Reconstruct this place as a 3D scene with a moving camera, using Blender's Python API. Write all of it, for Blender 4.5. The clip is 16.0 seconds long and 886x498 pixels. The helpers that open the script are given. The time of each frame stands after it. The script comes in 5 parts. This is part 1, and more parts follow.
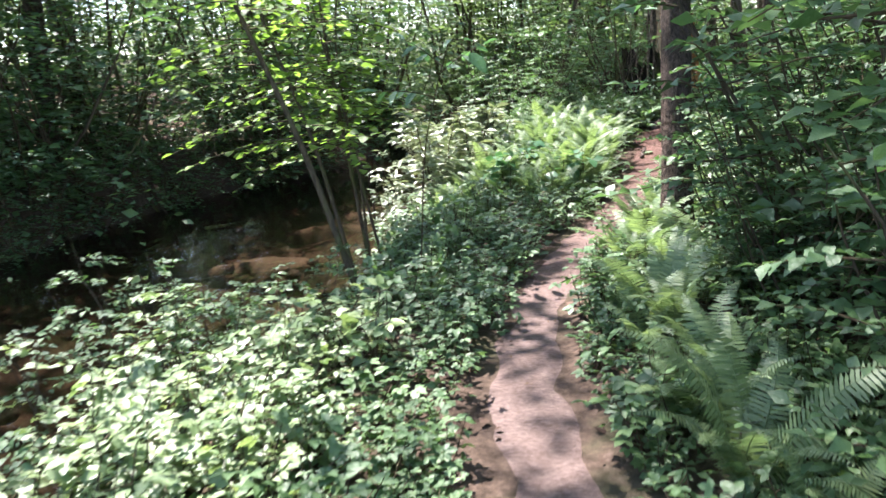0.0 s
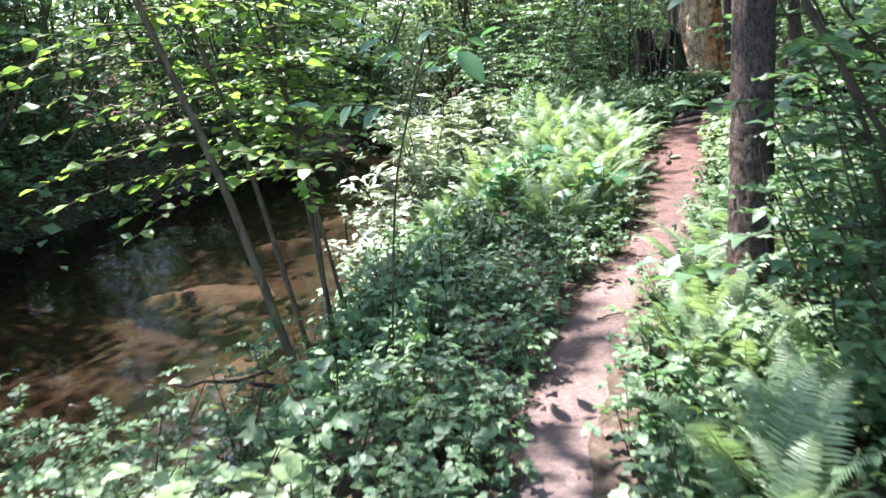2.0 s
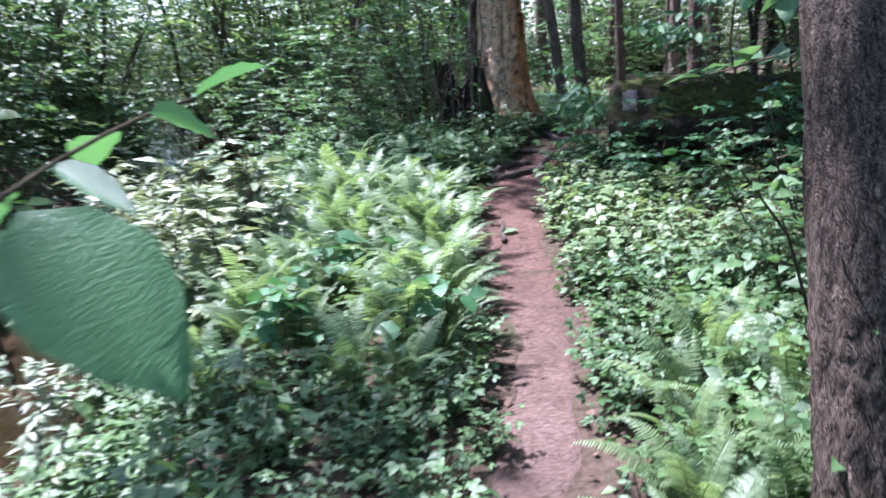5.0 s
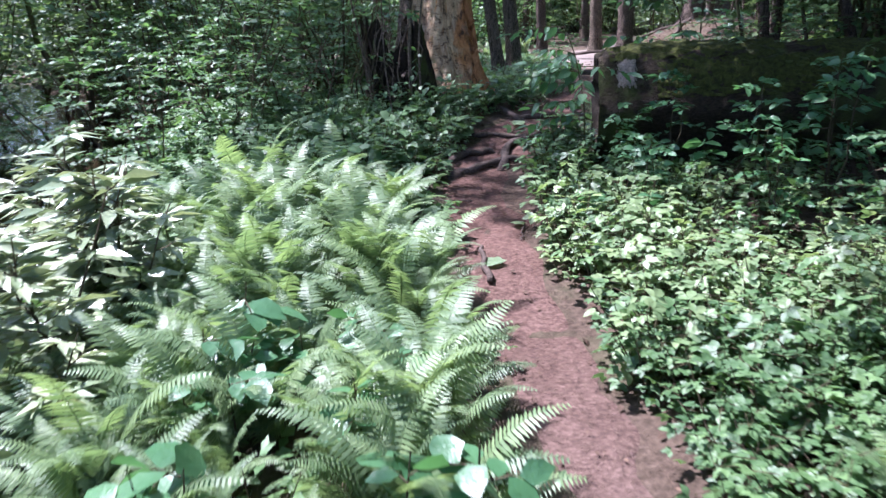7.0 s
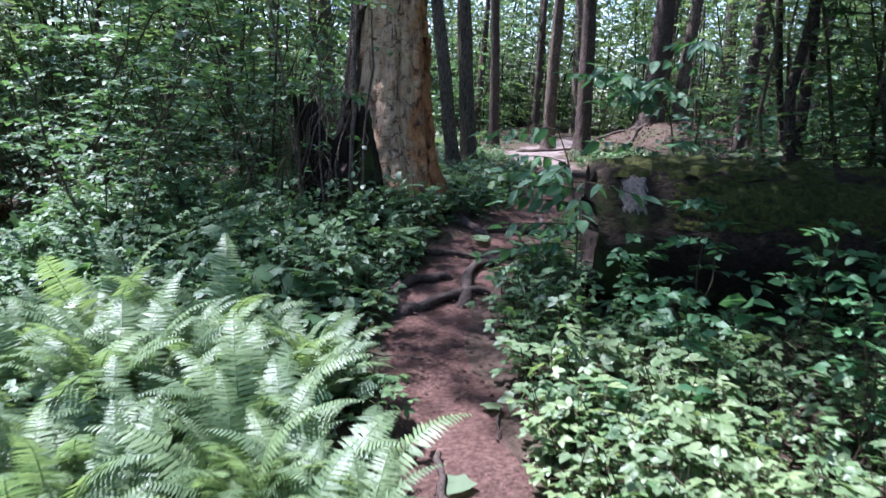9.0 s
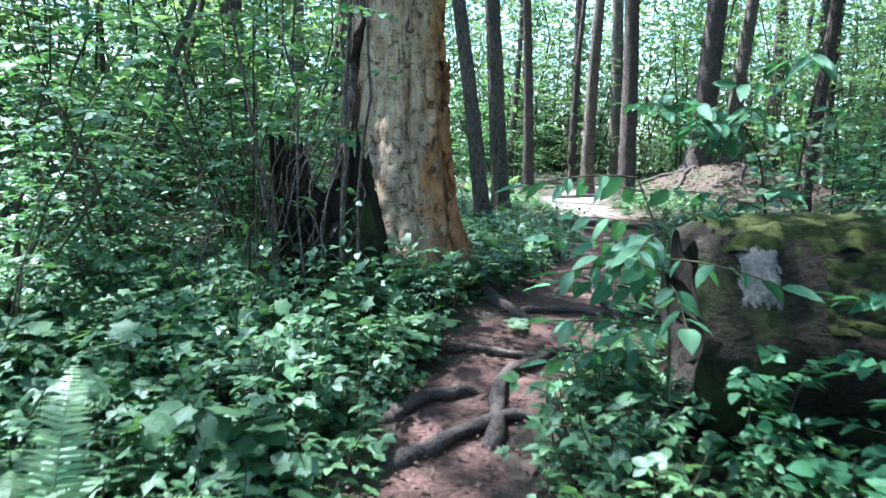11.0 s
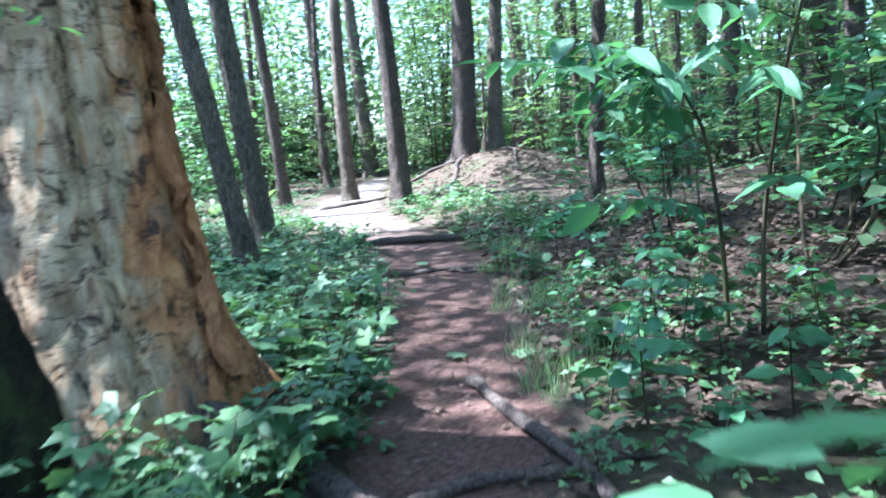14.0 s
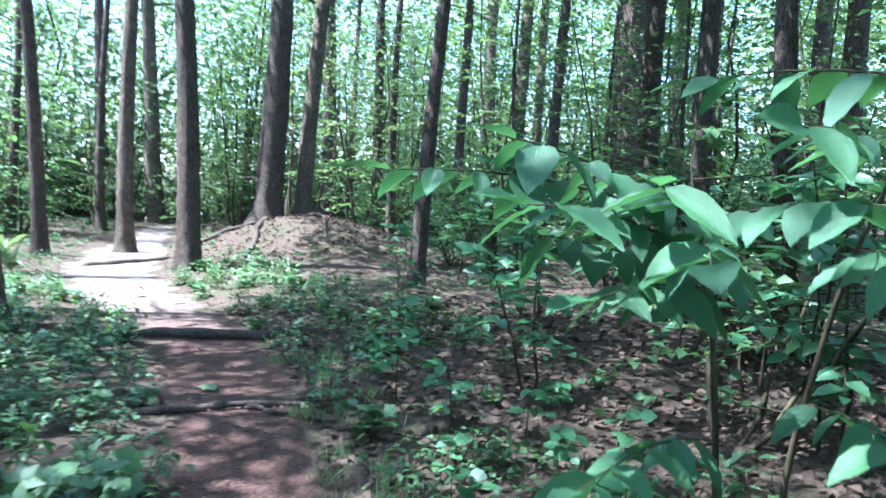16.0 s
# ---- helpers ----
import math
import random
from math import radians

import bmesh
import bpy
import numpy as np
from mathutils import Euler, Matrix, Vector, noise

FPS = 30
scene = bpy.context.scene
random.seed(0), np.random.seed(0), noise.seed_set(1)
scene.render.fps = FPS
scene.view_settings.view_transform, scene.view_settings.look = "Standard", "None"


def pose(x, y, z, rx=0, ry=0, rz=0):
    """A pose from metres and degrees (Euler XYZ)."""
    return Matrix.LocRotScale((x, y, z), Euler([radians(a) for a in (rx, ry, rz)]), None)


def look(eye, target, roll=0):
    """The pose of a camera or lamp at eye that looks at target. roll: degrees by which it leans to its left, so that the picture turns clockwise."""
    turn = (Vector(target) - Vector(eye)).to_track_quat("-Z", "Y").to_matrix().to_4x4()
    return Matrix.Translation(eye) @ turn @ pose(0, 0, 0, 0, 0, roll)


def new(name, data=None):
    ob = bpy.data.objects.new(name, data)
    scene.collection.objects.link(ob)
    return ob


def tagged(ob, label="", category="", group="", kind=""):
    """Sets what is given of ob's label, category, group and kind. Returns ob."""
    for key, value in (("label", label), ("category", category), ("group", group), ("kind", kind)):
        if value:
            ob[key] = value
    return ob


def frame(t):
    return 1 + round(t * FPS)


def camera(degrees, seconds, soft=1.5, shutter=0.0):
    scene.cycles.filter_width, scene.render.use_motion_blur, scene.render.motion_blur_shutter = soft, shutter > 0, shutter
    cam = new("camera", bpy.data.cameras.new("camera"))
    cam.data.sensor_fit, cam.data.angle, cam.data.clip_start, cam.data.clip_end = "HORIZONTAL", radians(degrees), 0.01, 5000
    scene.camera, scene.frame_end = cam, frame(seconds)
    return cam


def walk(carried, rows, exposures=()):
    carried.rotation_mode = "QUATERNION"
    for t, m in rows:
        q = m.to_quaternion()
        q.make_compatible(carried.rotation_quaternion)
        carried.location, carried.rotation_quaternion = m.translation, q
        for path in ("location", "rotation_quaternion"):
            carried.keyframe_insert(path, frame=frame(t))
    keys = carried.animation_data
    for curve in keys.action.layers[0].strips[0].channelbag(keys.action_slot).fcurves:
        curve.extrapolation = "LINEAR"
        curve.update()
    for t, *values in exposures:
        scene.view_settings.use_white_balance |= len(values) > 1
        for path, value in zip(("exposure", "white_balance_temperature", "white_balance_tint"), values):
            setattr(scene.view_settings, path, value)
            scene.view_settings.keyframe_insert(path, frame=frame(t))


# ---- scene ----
cam = camera(60.8, 16.0, shutter=0.5)
PATH = [
    (0, (2.478, -0.512, 1.246), (1.87, 1.335, 0.776), -4.8),
    (0.5, (2.415, -0.116, 1.31), (1.88, 1.741, 0.795), -5.0),
    (1, (2.251, 0.274, 1.306), (1.809, 2.149, 0.766), -2.6),
    (1.5, (2.181, 0.68, 1.341), (1.688, 2.536, 0.782), -4.4),
    (2, (2.086, 1.083, 1.361), (1.49, 2.916, 0.827), -4.4),
    (2.5, (1.957, 1.483, 1.366), (1.382, 3.332, 0.866), -4.4),
    (3, (1.878, 1.961, 1.356), (1.325, 3.818, 0.859), -4.2),
    (3.5, (1.778, 2.312, 1.376), (1.341, 4.207, 0.908), -3.2),
    (4, (1.673, 2.724, 1.369), (1.41, 4.636, 0.844), -2.6),
    (4.5, (1.607, 3.143, 1.405), (1.452, 5.067, 0.881), -4.1),
    (5, (1.525, 3.603, 1.4), (1.506, 5.539, 0.896), -2.8),
    (5.2, (1.507, 3.776, 1.375), (1.56, 5.71, 0.867), -1.1),
    (7.5, (1.185, 6.078, 1.387), (1.469, 7.956, 0.761), -2.1),
    (8, (1.27, 6.493, 1.371), (1.619, 8.389, 0.841), -1.7),
    (8.5, (1.359, 6.865, 1.37), (1.727, 8.775, 0.905), 0.4),
    (9, (1.4, 7.246, 1.37), (1.8, 9.164, 0.968), 2.8),
    (9.2, (1.427, 7.379, 1.35), (1.826, 9.299, 0.957), 2.8),
    (11.3, (1.825, 9.096, 1.309), (2.13, 11.052, 1.023), 1.8),
    (11.5, (1.839, 9.276, 1.289), (2.229, 11.208, 0.953), 0.9),
    (12, (1.871, 9.628, 1.282), (2.423, 11.507, 0.876), 0.8),
    (12.5, (1.952, 10.116, 1.278), (2.486, 11.989, 0.82), -1.7),
    (13, (1.981, 10.574, 1.252), (2.591, 12.442, 0.881), -0.2),
    (13.5, (2.075, 11.038, 1.293), (2.831, 12.862, 0.977), -2.5),
    (14, (2.24, 11.518, 1.32), (3.155, 13.271, 1.024), -4.4),
    (14.5, (2.338, 11.935, 1.386), (3.41, 13.604, 1.131), -2.5),
    (15, (2.501, 12.422, 1.448), (3.692, 14.016, 1.238), -2.7),
    (15.5, (2.68, 12.752, 1.483), (3.973, 14.273, 1.361), -0.2),
    (16, (2.937, 13.061, 1.58), (4.309, 14.507, 1.423), 2.6),
]
walk(cam, [(t, look(eye, aim, roll)) for t, eye, aim, roll in PATH],
     exposures=[(0.0, 2.4, 6200, 20), (1.0, 2.45, 6200, 17), (2.0, 2.75, 5900, 20), (3.0, 2.6, 5550, 22), (5.0, 2.2, 5350, 27), (7.5, 2.0, 5400, 28), (8.5, 1.85, 5350, 29), (9.2, 1.9, 5250, 23), (11.5, 3.05, 4950, 2), (13.0, 3.25, 4900, 3), (14.5, 3.25, 4800, 8), (16.0, 3.0, 4850, 8)])

# ---- daylight ----
SUN_AZ, SUN_EL = radians(-55), radians(64)          # from ahead and to the west of the walk
SUN = Vector((math.sin(SUN_AZ) * math.cos(SUN_EL), math.cos(SUN_AZ) * math.cos(SUN_EL), math.sin(SUN_EL)))
world = bpy.data.worlds.new("sky")
scene.world = world
world.use_nodes = True
sky = world.node_tree.nodes.new("ShaderNodeTexSky")
sky.sky_type, sky.sun_disc = "NISHITA", False
sky.sun_elevation, sky.sun_rotation = SUN_EL, SUN_AZ
world.node_tree.links.new(sky.outputs[0], world.node_tree.nodes["Background"].inputs[0])
world.node_tree.nodes["Background"].inputs[1].default_value = 0.13
sun = new("sun", bpy.data.lights.new("sun", "SUN"))
sun.data.energy, sun.data.angle, sun.data.color = 5.0, radians(0.53), (1.0, 0.95, 0.86)
sun.matrix_world = look((0, 0, 30), Vector((0, 0, 30)) - SUN)


# ---- materials ----
def material(name, rough=0.7, spec=0.3):
    m = bpy.data.materials.new(name)
    m.use_nodes = True
    b = m.node_tree.nodes["Principled BSDF"]
    b.inputs["Roughness"].default_value = rough
    b.inputs["Specular IOR Level"].default_value = spec
    return m, m.node_tree.nodes, m.node_tree.links, b


def noise_tex(n, l, scale, detail=5, rough=0.6, stretch=None, coords="Object", warp=0.0):
    tc = n.new("ShaderNodeTexCoord")
    t = n.new("ShaderNodeTexNoise")
    t.inputs["Scale"].default_value, t.inputs["Detail"].default_value, t.inputs["Roughness"].default_value = scale, detail, rough
    t.inputs["Distortion"].default_value = warp
    if stretch:
        mp = n.new("ShaderNodeMapping")
        mp.inputs["Scale"].default_value = stretch
        l.new(tc.outputs[coords], mp.inputs[0])
        l.new(mp.outputs[0], t.inputs["Vector"])
    else:
        l.new(tc.outputs[coords], t.inputs["Vector"])
    return t.outputs["Fac"]


def ramp(n, l, fac, stops):
    r = n.new("ShaderNodeValToRGB")
    while len(r.color_ramp.elements) < len(stops):
        r.color_ramp.elements.new(0.5)
    for e, (p, c) in zip(r.color_ramp.elements, stops):
        e.position, e.color = p, (*c, 1)
    l.new(fac, r.inputs[0])
    return r.outputs[0]


def blend(n, l, fac, a, b, kind="MIX"):
    m = n.new("ShaderNodeMix")
    m.data_type, m.blend_type = "RGBA", kind
    for s, v in ((m.inputs[0], fac), (m.inputs[6], a), (m.inputs[7], b)):
        if isinstance(v, (int, float)):
            s.default_value = v
        elif isinstance(v, tuple):
            s.default_value = (*v, 1)
        else:
            l.new(v, s)
    return m.outputs[2]


def bump(n, l, b, fac, strength, dist):
    k = n.new("ShaderNodeBump")
    k.inputs["Strength"].default_value, k.inputs["Distance"].default_value = strength, dist
    l.new(fac, k.inputs["Height"])
    l.new(k.outputs[0], b.inputs["Normal"])


def leaf_material(name, dark, light, through_light=0.4, rough=0.42, spec=0.5):
    m, n, l, b = material(name, rough, spec)
    geo, info = n.new("ShaderNodeNewGeometry"), n.new("ShaderNodeObjectInfo")
    tint = blend(n, l, geo.outputs["Random Per Island"], dark, light)
    shade = blend(n, l, info.outputs["Random"], (0.78, 0.8, 0.8), (1.15, 1.1, 0.95))
    c = blend(n, l, 1.0, tint, shade, "MULTIPLY")
    vein = noise_tex(n, l, 60, 3)
    c = blend(n, l, 0.35, c, ramp(n, l, vein, [(0.3, (0.6, 0.65, 0.5)), (0.7, (1.1, 1.1, 1.0))]), "MULTIPLY")
    l.new(c, b.inputs["Base Color"])
    bump(n, l, b, noise_tex(n, l, 45, 4, 0.6), 0.45, 0.012)
    tr = n.new("ShaderNodeBsdfTranslucent")
    l.new(blend(n, l, 1.0, c, (1.35, 1.4, 0.85), "MULTIPLY"), tr.inputs[0])
    mx = n.new("ShaderNodeMixShader")
    mx.inputs[0].default_value = through_light
    l.new(b.outputs[0], mx.inputs[1])
    l.new(tr.outputs[0], mx.inputs[2])
    l.new(mx.outputs[0], n["Material Output"].inputs[0])
    return m


def bark_material(name, dark, light, stretch=(9, 9, 1.6), depth=0.03, moss=0.0, crack=0.0):
    m, n, l, b = material(name, 0.9, 0.15)
    ridges = noise_tex(n, l, 4, 8, 0.65, stretch, warp=0.6)
    c = ramp(n, l, ridges, [(0.32, dark), (0.68, light)])
    patch = noise_tex(n, l, 2.2, 4)
    c = blend(n, l, 0.6, c, ramp(n, l, patch, [(0.35, (0.6, 0.6, 0.58)), (0.65, (1.15, 1.1, 1.05))]), "MULTIPLY")
    relief = ridges
    if crack:
        tc, mp, v = n.new("ShaderNodeTexCoord"), n.new("ShaderNodeMapping"), n.new("ShaderNodeTexVoronoi")
        mp.inputs["Scale"].default_value = (crack, crack, crack * 0.4)
        v.feature = "DISTANCE_TO_EDGE"
        v.inputs["Randomness"].default_value = 1.0
        w = n.new("ShaderNodeMix")
        w.data_type, w.blend_type = "RGBA", "LINEAR_LIGHT"
        w.inputs[0].default_value = 0.05
        l.new(tc.outputs["Object"], w.inputs[6])
        nz = n.new("ShaderNodeTexNoise")
        nz.inputs["Scale"].default_value = 14
        l.new(tc.outputs["Object"], nz.inputs["Vector"])
        l.new(nz.outputs["Color"], w.inputs[7])
        l.new(w.outputs[2], mp.inputs[0])
        l.new(mp.outputs[0], v.inputs["Vector"])
        plates = ramp(n, l, v.outputs["Distance"], [(0.0, (0.25, 0.25, 0.25)), (0.16, (1, 1, 1))])
        c = blend(n, l, 1.0, c, plates, "MULTIPLY")
        relief = blend(n, l, 0.5, plates, ridges)
    if moss:
        c = blend(n, l, ramp(n, l, noise_tex(n, l, 3.1, 6), [(0.5, (0, 0, 0)), (0.62, (moss, moss, moss))]), c, (0.09, 0.12, 0.03))
    l.new(c, b.inputs["Base Color"])
    bump(n, l, b, relief, 0.9, depth)
    return m


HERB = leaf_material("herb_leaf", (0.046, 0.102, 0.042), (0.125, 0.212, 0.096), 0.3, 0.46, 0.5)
# herb leaf paled, sunlight put into its colour; also used for grass, fallen leaves
PALE_SUNLIT = leaf_material("pale_sunlit_leaf", (0.130, 0.205, 0.100), (0.250, 0.325, 0.185), 0.35, 0.38, 0.55)
FERN = leaf_material("fern_leaf", (0.110, 0.175, 0.090), (0.205, 0.285, 0.160), 0.4)
SHRUB = leaf_material("shrub_leaf", (0.045, 0.100, 0.045), (0.105, 0.190, 0.090), 0.38, 0.46, 0.5)
ALDER = leaf_material("alder_leaf", (0.075, 0.150, 0.035), (0.160, 0.260, 0.070), 0.6)
SPICE = leaf_material("spicebush_leaf", (0.050, 0.135, 0.065), (0.095, 0.210, 0.105), 0.35, 0.36, 0.6)
RHODO = leaf_material("rhododendron_leaf", (0.13, 0.18, 0.11), (0.28, 0.32, 0.22), 0.2, 0.3, 0.7)
# one leaf colour for all crowns, set paler to carry the far wood's brightness
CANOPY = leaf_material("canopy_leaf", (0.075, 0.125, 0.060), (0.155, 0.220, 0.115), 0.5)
NEEDLE = leaf_material("hemlock_needles", (0.045, 0.085, 0.045), (0.09, 0.15, 0.08), 0.35, 0.6)
DEAD = leaf_material("dead_leaf", (0.045, 0.026, 0.020), (0.150, 0.096, 0.076), 0.10, 0.75, 0.2)
BARK = bark_material("ridged_bark", (0.022, 0.015, 0.011), (0.270, 0.205, 0.165), (17, 17, 6), 0.05, 0.0, 34)
BARK_DARK = BARK
BARK = bark_material("brown_ridged_bark", (0.035, 0.026, 0.022), (0.27, 0.205, 0.17), (13, 13, 3), 0.04, 0.0, 20)
BARK_GREY = bark_material("grey_bark", (0.040, 0.030, 0.022), (0.35, 0.275, 0.215), (12, 12, 2.5), 0.03, 0.0, 16)
TWIG = bark_material("twig_bark", (0.028, 0.022, 0.014), (0.105, 0.082, 0.052), (6, 6, 1.2), 0.004, 0.4)
ROOT = bark_material("root_bark", (0.022, 0.016, 0.014), (0.125, 0.095, 0.082), (14, 14, 14), 0.01)
MOSSY = bark_material("mossy_rotten_wood", (0.008, 0.006, 0.005), (0.060, 0.044, 0.030), (7, 16, 16), 0.05, 0.5)

# bare weathered wood of the snag: pale, orange and grey streaks
SNAG, n_, l_, b_ = material("weathered_bare_wood", 0.8, 0.2)
streak = noise_tex(n_, l_, 3.0, 7, 0.65, (6, 6, 1.0), warp=0.5)
spots = noise_tex(n_, l_, 9.0, 7, 0.72, (1.25, 1.25, 1.0), warp=0.7)
wood = ramp(n_, l_, streak, [(0.30, (0.16, 0.095, 0.055)), (0.43, (0.44, 0.275, 0.155)), (0.55, (0.60, 0.44, 0.28)), (0.66, (0.50, 0.24, 0.10))])
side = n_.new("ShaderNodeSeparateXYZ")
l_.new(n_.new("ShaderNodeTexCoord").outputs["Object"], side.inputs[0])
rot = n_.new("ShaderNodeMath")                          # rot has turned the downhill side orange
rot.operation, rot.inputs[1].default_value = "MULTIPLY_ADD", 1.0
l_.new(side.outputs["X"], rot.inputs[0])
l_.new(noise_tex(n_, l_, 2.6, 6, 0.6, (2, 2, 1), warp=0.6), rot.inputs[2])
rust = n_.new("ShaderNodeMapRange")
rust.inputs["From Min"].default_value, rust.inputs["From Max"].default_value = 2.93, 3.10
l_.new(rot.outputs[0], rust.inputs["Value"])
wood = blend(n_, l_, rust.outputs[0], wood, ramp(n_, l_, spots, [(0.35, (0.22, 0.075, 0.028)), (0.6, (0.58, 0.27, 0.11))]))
wood = blend(n_, l_, ramp(n_, l_, spots, [(0.38, (1, 1, 1)), (0.47, (0, 0, 0))]), wood, (0.075, 0.045, 0.03))
wood = blend(n_, l_, ramp(n_, l_, noise_tex(n_, l_, 2.1, 5), [(0.55, (0, 0, 0)), (0.68, (0.55, 0.55, 0.55))]), wood, (0.26, 0.23, 0.205))
marks = noise_tex(n_, l_, 3.2, 5, 0.6, (4.5, 4.5, 17), warp=0.25)
zone = ramp(n_, l_, noise_tex(n_, l_, 3.0, 4), [(0.42, (0, 0, 0)), (0.56, (0.85, 0.85, 0.85))])
cut = blend(n_, l_, 1.0, zone, ramp(n_, l_, marks, [(0.56, (0, 0, 0)), (0.63, (1, 1, 1))]), "MULTIPLY")
wood = blend(n_, l_, cut, wood, (0.115, 0.066, 0.040))
wood = blend(n_, l_, 0.75, wood, ramp(n_, l_, noise_tex(n_, l_, 7.0, 6, 0.7, (1.6, 1.6, 1.0), warp=0.5), [(0.33, (0.42, 0.38, 0.36)), (0.55, (1.0, 1.0, 1.0)), (0.7, (1.2, 1.12, 1.0))]), "MULTIPLY")
l_.new(wood, b_.inputs["Base Color"])
bump(n_, l_, b_, spots, 1.0, 0.05)
RED_ROT = bark_material("orange_rotten_wood", (0.22, 0.085, 0.035), (0.52, 0.25, 0.11), (12, 12, 3), 0.02)
# near-black tone for the stump's inner wall, the log's end and driftwood alike
NEAR_BLACK_WOOD = bark_material("near_black_wood", (0.010, 0.008, 0.007), (0.05, 0.038, 0.03), (8, 8, 2), 0.02)
LICHEN = bark_material("pale_lichen_wood", (0.10, 0.08, 0.068), (0.27, 0.235, 0.205), (12, 14, 14), 0.012)
MOSS = bark_material("moss_cushion", (0.016, 0.017, 0.007), (0.075, 0.085, 0.018), (7, 7, 7), 0.03)

# forest floor: dark humus with litter flecks and moss
FLOOR, n_, l_, b_ = material("forest_humus", 0.95, 0.1)
f1 = noise_tex(n_, l_, 22, 8, 0.7)
f2 = noise_tex(n_, l_, 1.3, 5)
soil = ramp(n_, l_, f1, [(0.3, (0.030, 0.022, 0.016)), (0.55, (0.085, 0.060, 0.045)), (0.75, (0.135, 0.098, 0.08))])
soil = blend(n_, l_, ramp(n_, l_, f2, [(0.50, (0, 0, 0)), (0.66, (0.45, 0.45, 0.45))]), soil, (0.05, 0.07, 0.028))
l_.new(soil, b_.inputs["Base Color"])
bump(n_, l_, b_, f1, 0.8, 0.03)

# trodden path: pinkish-brown earth with needle litter
DIRT, n_, l_, b_ = material("trodden_earth", 0.92, 0.15)
p1 = noise_tex(n_, l_, 35, 8, 0.7, (1.0, 1.6, 1.0), warp=0.4)
p2 = noise_tex(n_, l_, 2.2, 5)
pale = ramp(n_, l_, p1, [(0.28, (0.075, 0.052, 0.046)), (0.5, (0.150, 0.112, 0.100)), (0.74, (0.235, 0.185, 0.168))])
needles = ramp(n_, l_, p1, [(0.30, (0.032, 0.018, 0.014)), (0.5, (0.105, 0.059, 0.048)), (0.72, (0.225, 0.143, 0.118))])
where = n_.new("ShaderNodeSeparateXYZ")
l_.new(n_.new("ShaderNodeTexCoord").outputs["Object"], where.inputs[0])
change = n_.new("ShaderNodeMapRange")                  # bare earth gives way to needle litter along the path
change.inputs["From Min"].default_value, change.inputs["From Max"].default_value = 4.0, 10.5
l_.new(where.outputs["Y"], change.inputs["Value"])
earth = blend(n_, l_, change.outputs[0], pale, needles)
pale_end = n_.new("ShaderNodeMapRange")                   # paler earth in the clearing
pale_end.inputs["From Min"].default_value, pale_end.inputs["From Max"].default_value = 20.0, 23.5
l_.new(where.outputs["Y"], pale_end.inputs["Value"])
earth = blend(n_, l_, pale_end.outputs[0], earth, ramp(n_, l_, p1, [(0.28, (0.09, 0.072, 0.064)), (0.7, (0.26, 0.22, 0.20))]))
earth = blend(n_, l_, 0.7, earth, ramp(n_, l_, p2, [(0.3, (0.62, 0.56, 0.52)), (0.7, (1.15, 1.1, 1.08))]), "MULTIPLY")
l_.new(earth, b_.inputs["Base Color"])
bump(n_, l_, b_, p1, 0.9, 0.02)

SAND = bark_material("wet_orange_sand", (0.105, 0.084, 0.066), (0.235, 0.188, 0.145), (3, 3, 3), 0.01)
STONE = bark_material("wet_stone", (0.05, 0.045, 0.04), (0.24, 0.21, 0.18), (4, 4, 4), 0.01)

# clear brown water: see-through body with a mirror skin
WATER, n_, l_, b_ = material("stream_water", 0.05, 0.5)
clear, gloss, mixw, fres = n_.new("ShaderNodeBsdfTransparent"), n_.new("ShaderNodeBsdfGlossy"), n_.new("ShaderNodeMixShader"), n_.new("ShaderNodeFresnel")
clear.inputs[0].default_value = (0.54, 0.49, 0.43, 1)
gloss.inputs["Roughness"].default_value = 0.04
fres.inputs[0].default_value = 1.75
kw = n_.new("ShaderNodeBump")
kw.inputs["Strength"].default_value, kw.inputs["Distance"].default_value = 0.25, 0.05
l_.new(noise_tex(n_, l_, 3.5, 3, 0.5, (1, 0.6, 1)), kw.inputs["Height"])
l_.new(kw.outputs[0], gloss.inputs["Normal"])
l_.new(fres.outputs[0], mixw.inputs[0])
l_.new(clear.outputs[0], mixw.inputs[1])
l_.new(gloss.outputs[0], mixw.inputs[2])
l_.new(mixw.outputs[0], n_["Material Output"].inputs[0])

# ---- mesh helpers ----
rng = np.random.default_rng(7)


def mesh_data(name, V, F, mat, smooth=True):
    """A mesh from an array of points and an array of faces, all with the same number of corners."""
    V, F = np.asarray(V, dtype=np.float32), np.asarray(F, dtype=np.int32)
    me = bpy.data.meshes.new(name)
    k = F.shape[1]
    me.vertices.add(len(V))
    me.vertices.foreach_set("co", V.ravel())
    me.loops.add(F.size)
    me.loops.foreach_set("vertex_index", F.ravel())
    me.polygons.add(len(F))
    me.polygons.foreach_set("loop_start", np.arange(0, F.size, k, dtype=np.int32))
    me.polygons.foreach_set("use_smooth", np.full(len(F), smooth))
    me.update(calc_edges=True)
    me.materials.append(mat)
    return me


def part(name, geo, mat, parent=None, label="", smooth=True):
    ob = new(name, geo if isinstance(geo, bpy.types.Mesh) else mesh_data(name, *geo, mat, smooth))
    ob.parent = parent
    return tagged(ob, label) if label else ob


def merged(pieces):
    V, F, k = [], [], 0
    for v, f in pieces:
        V.append(np.asarray(v, dtype=float))
        F.append(np.asarray(f) + k)
        k += len(v)
    return np.concatenate(V), np.concatenate(F)


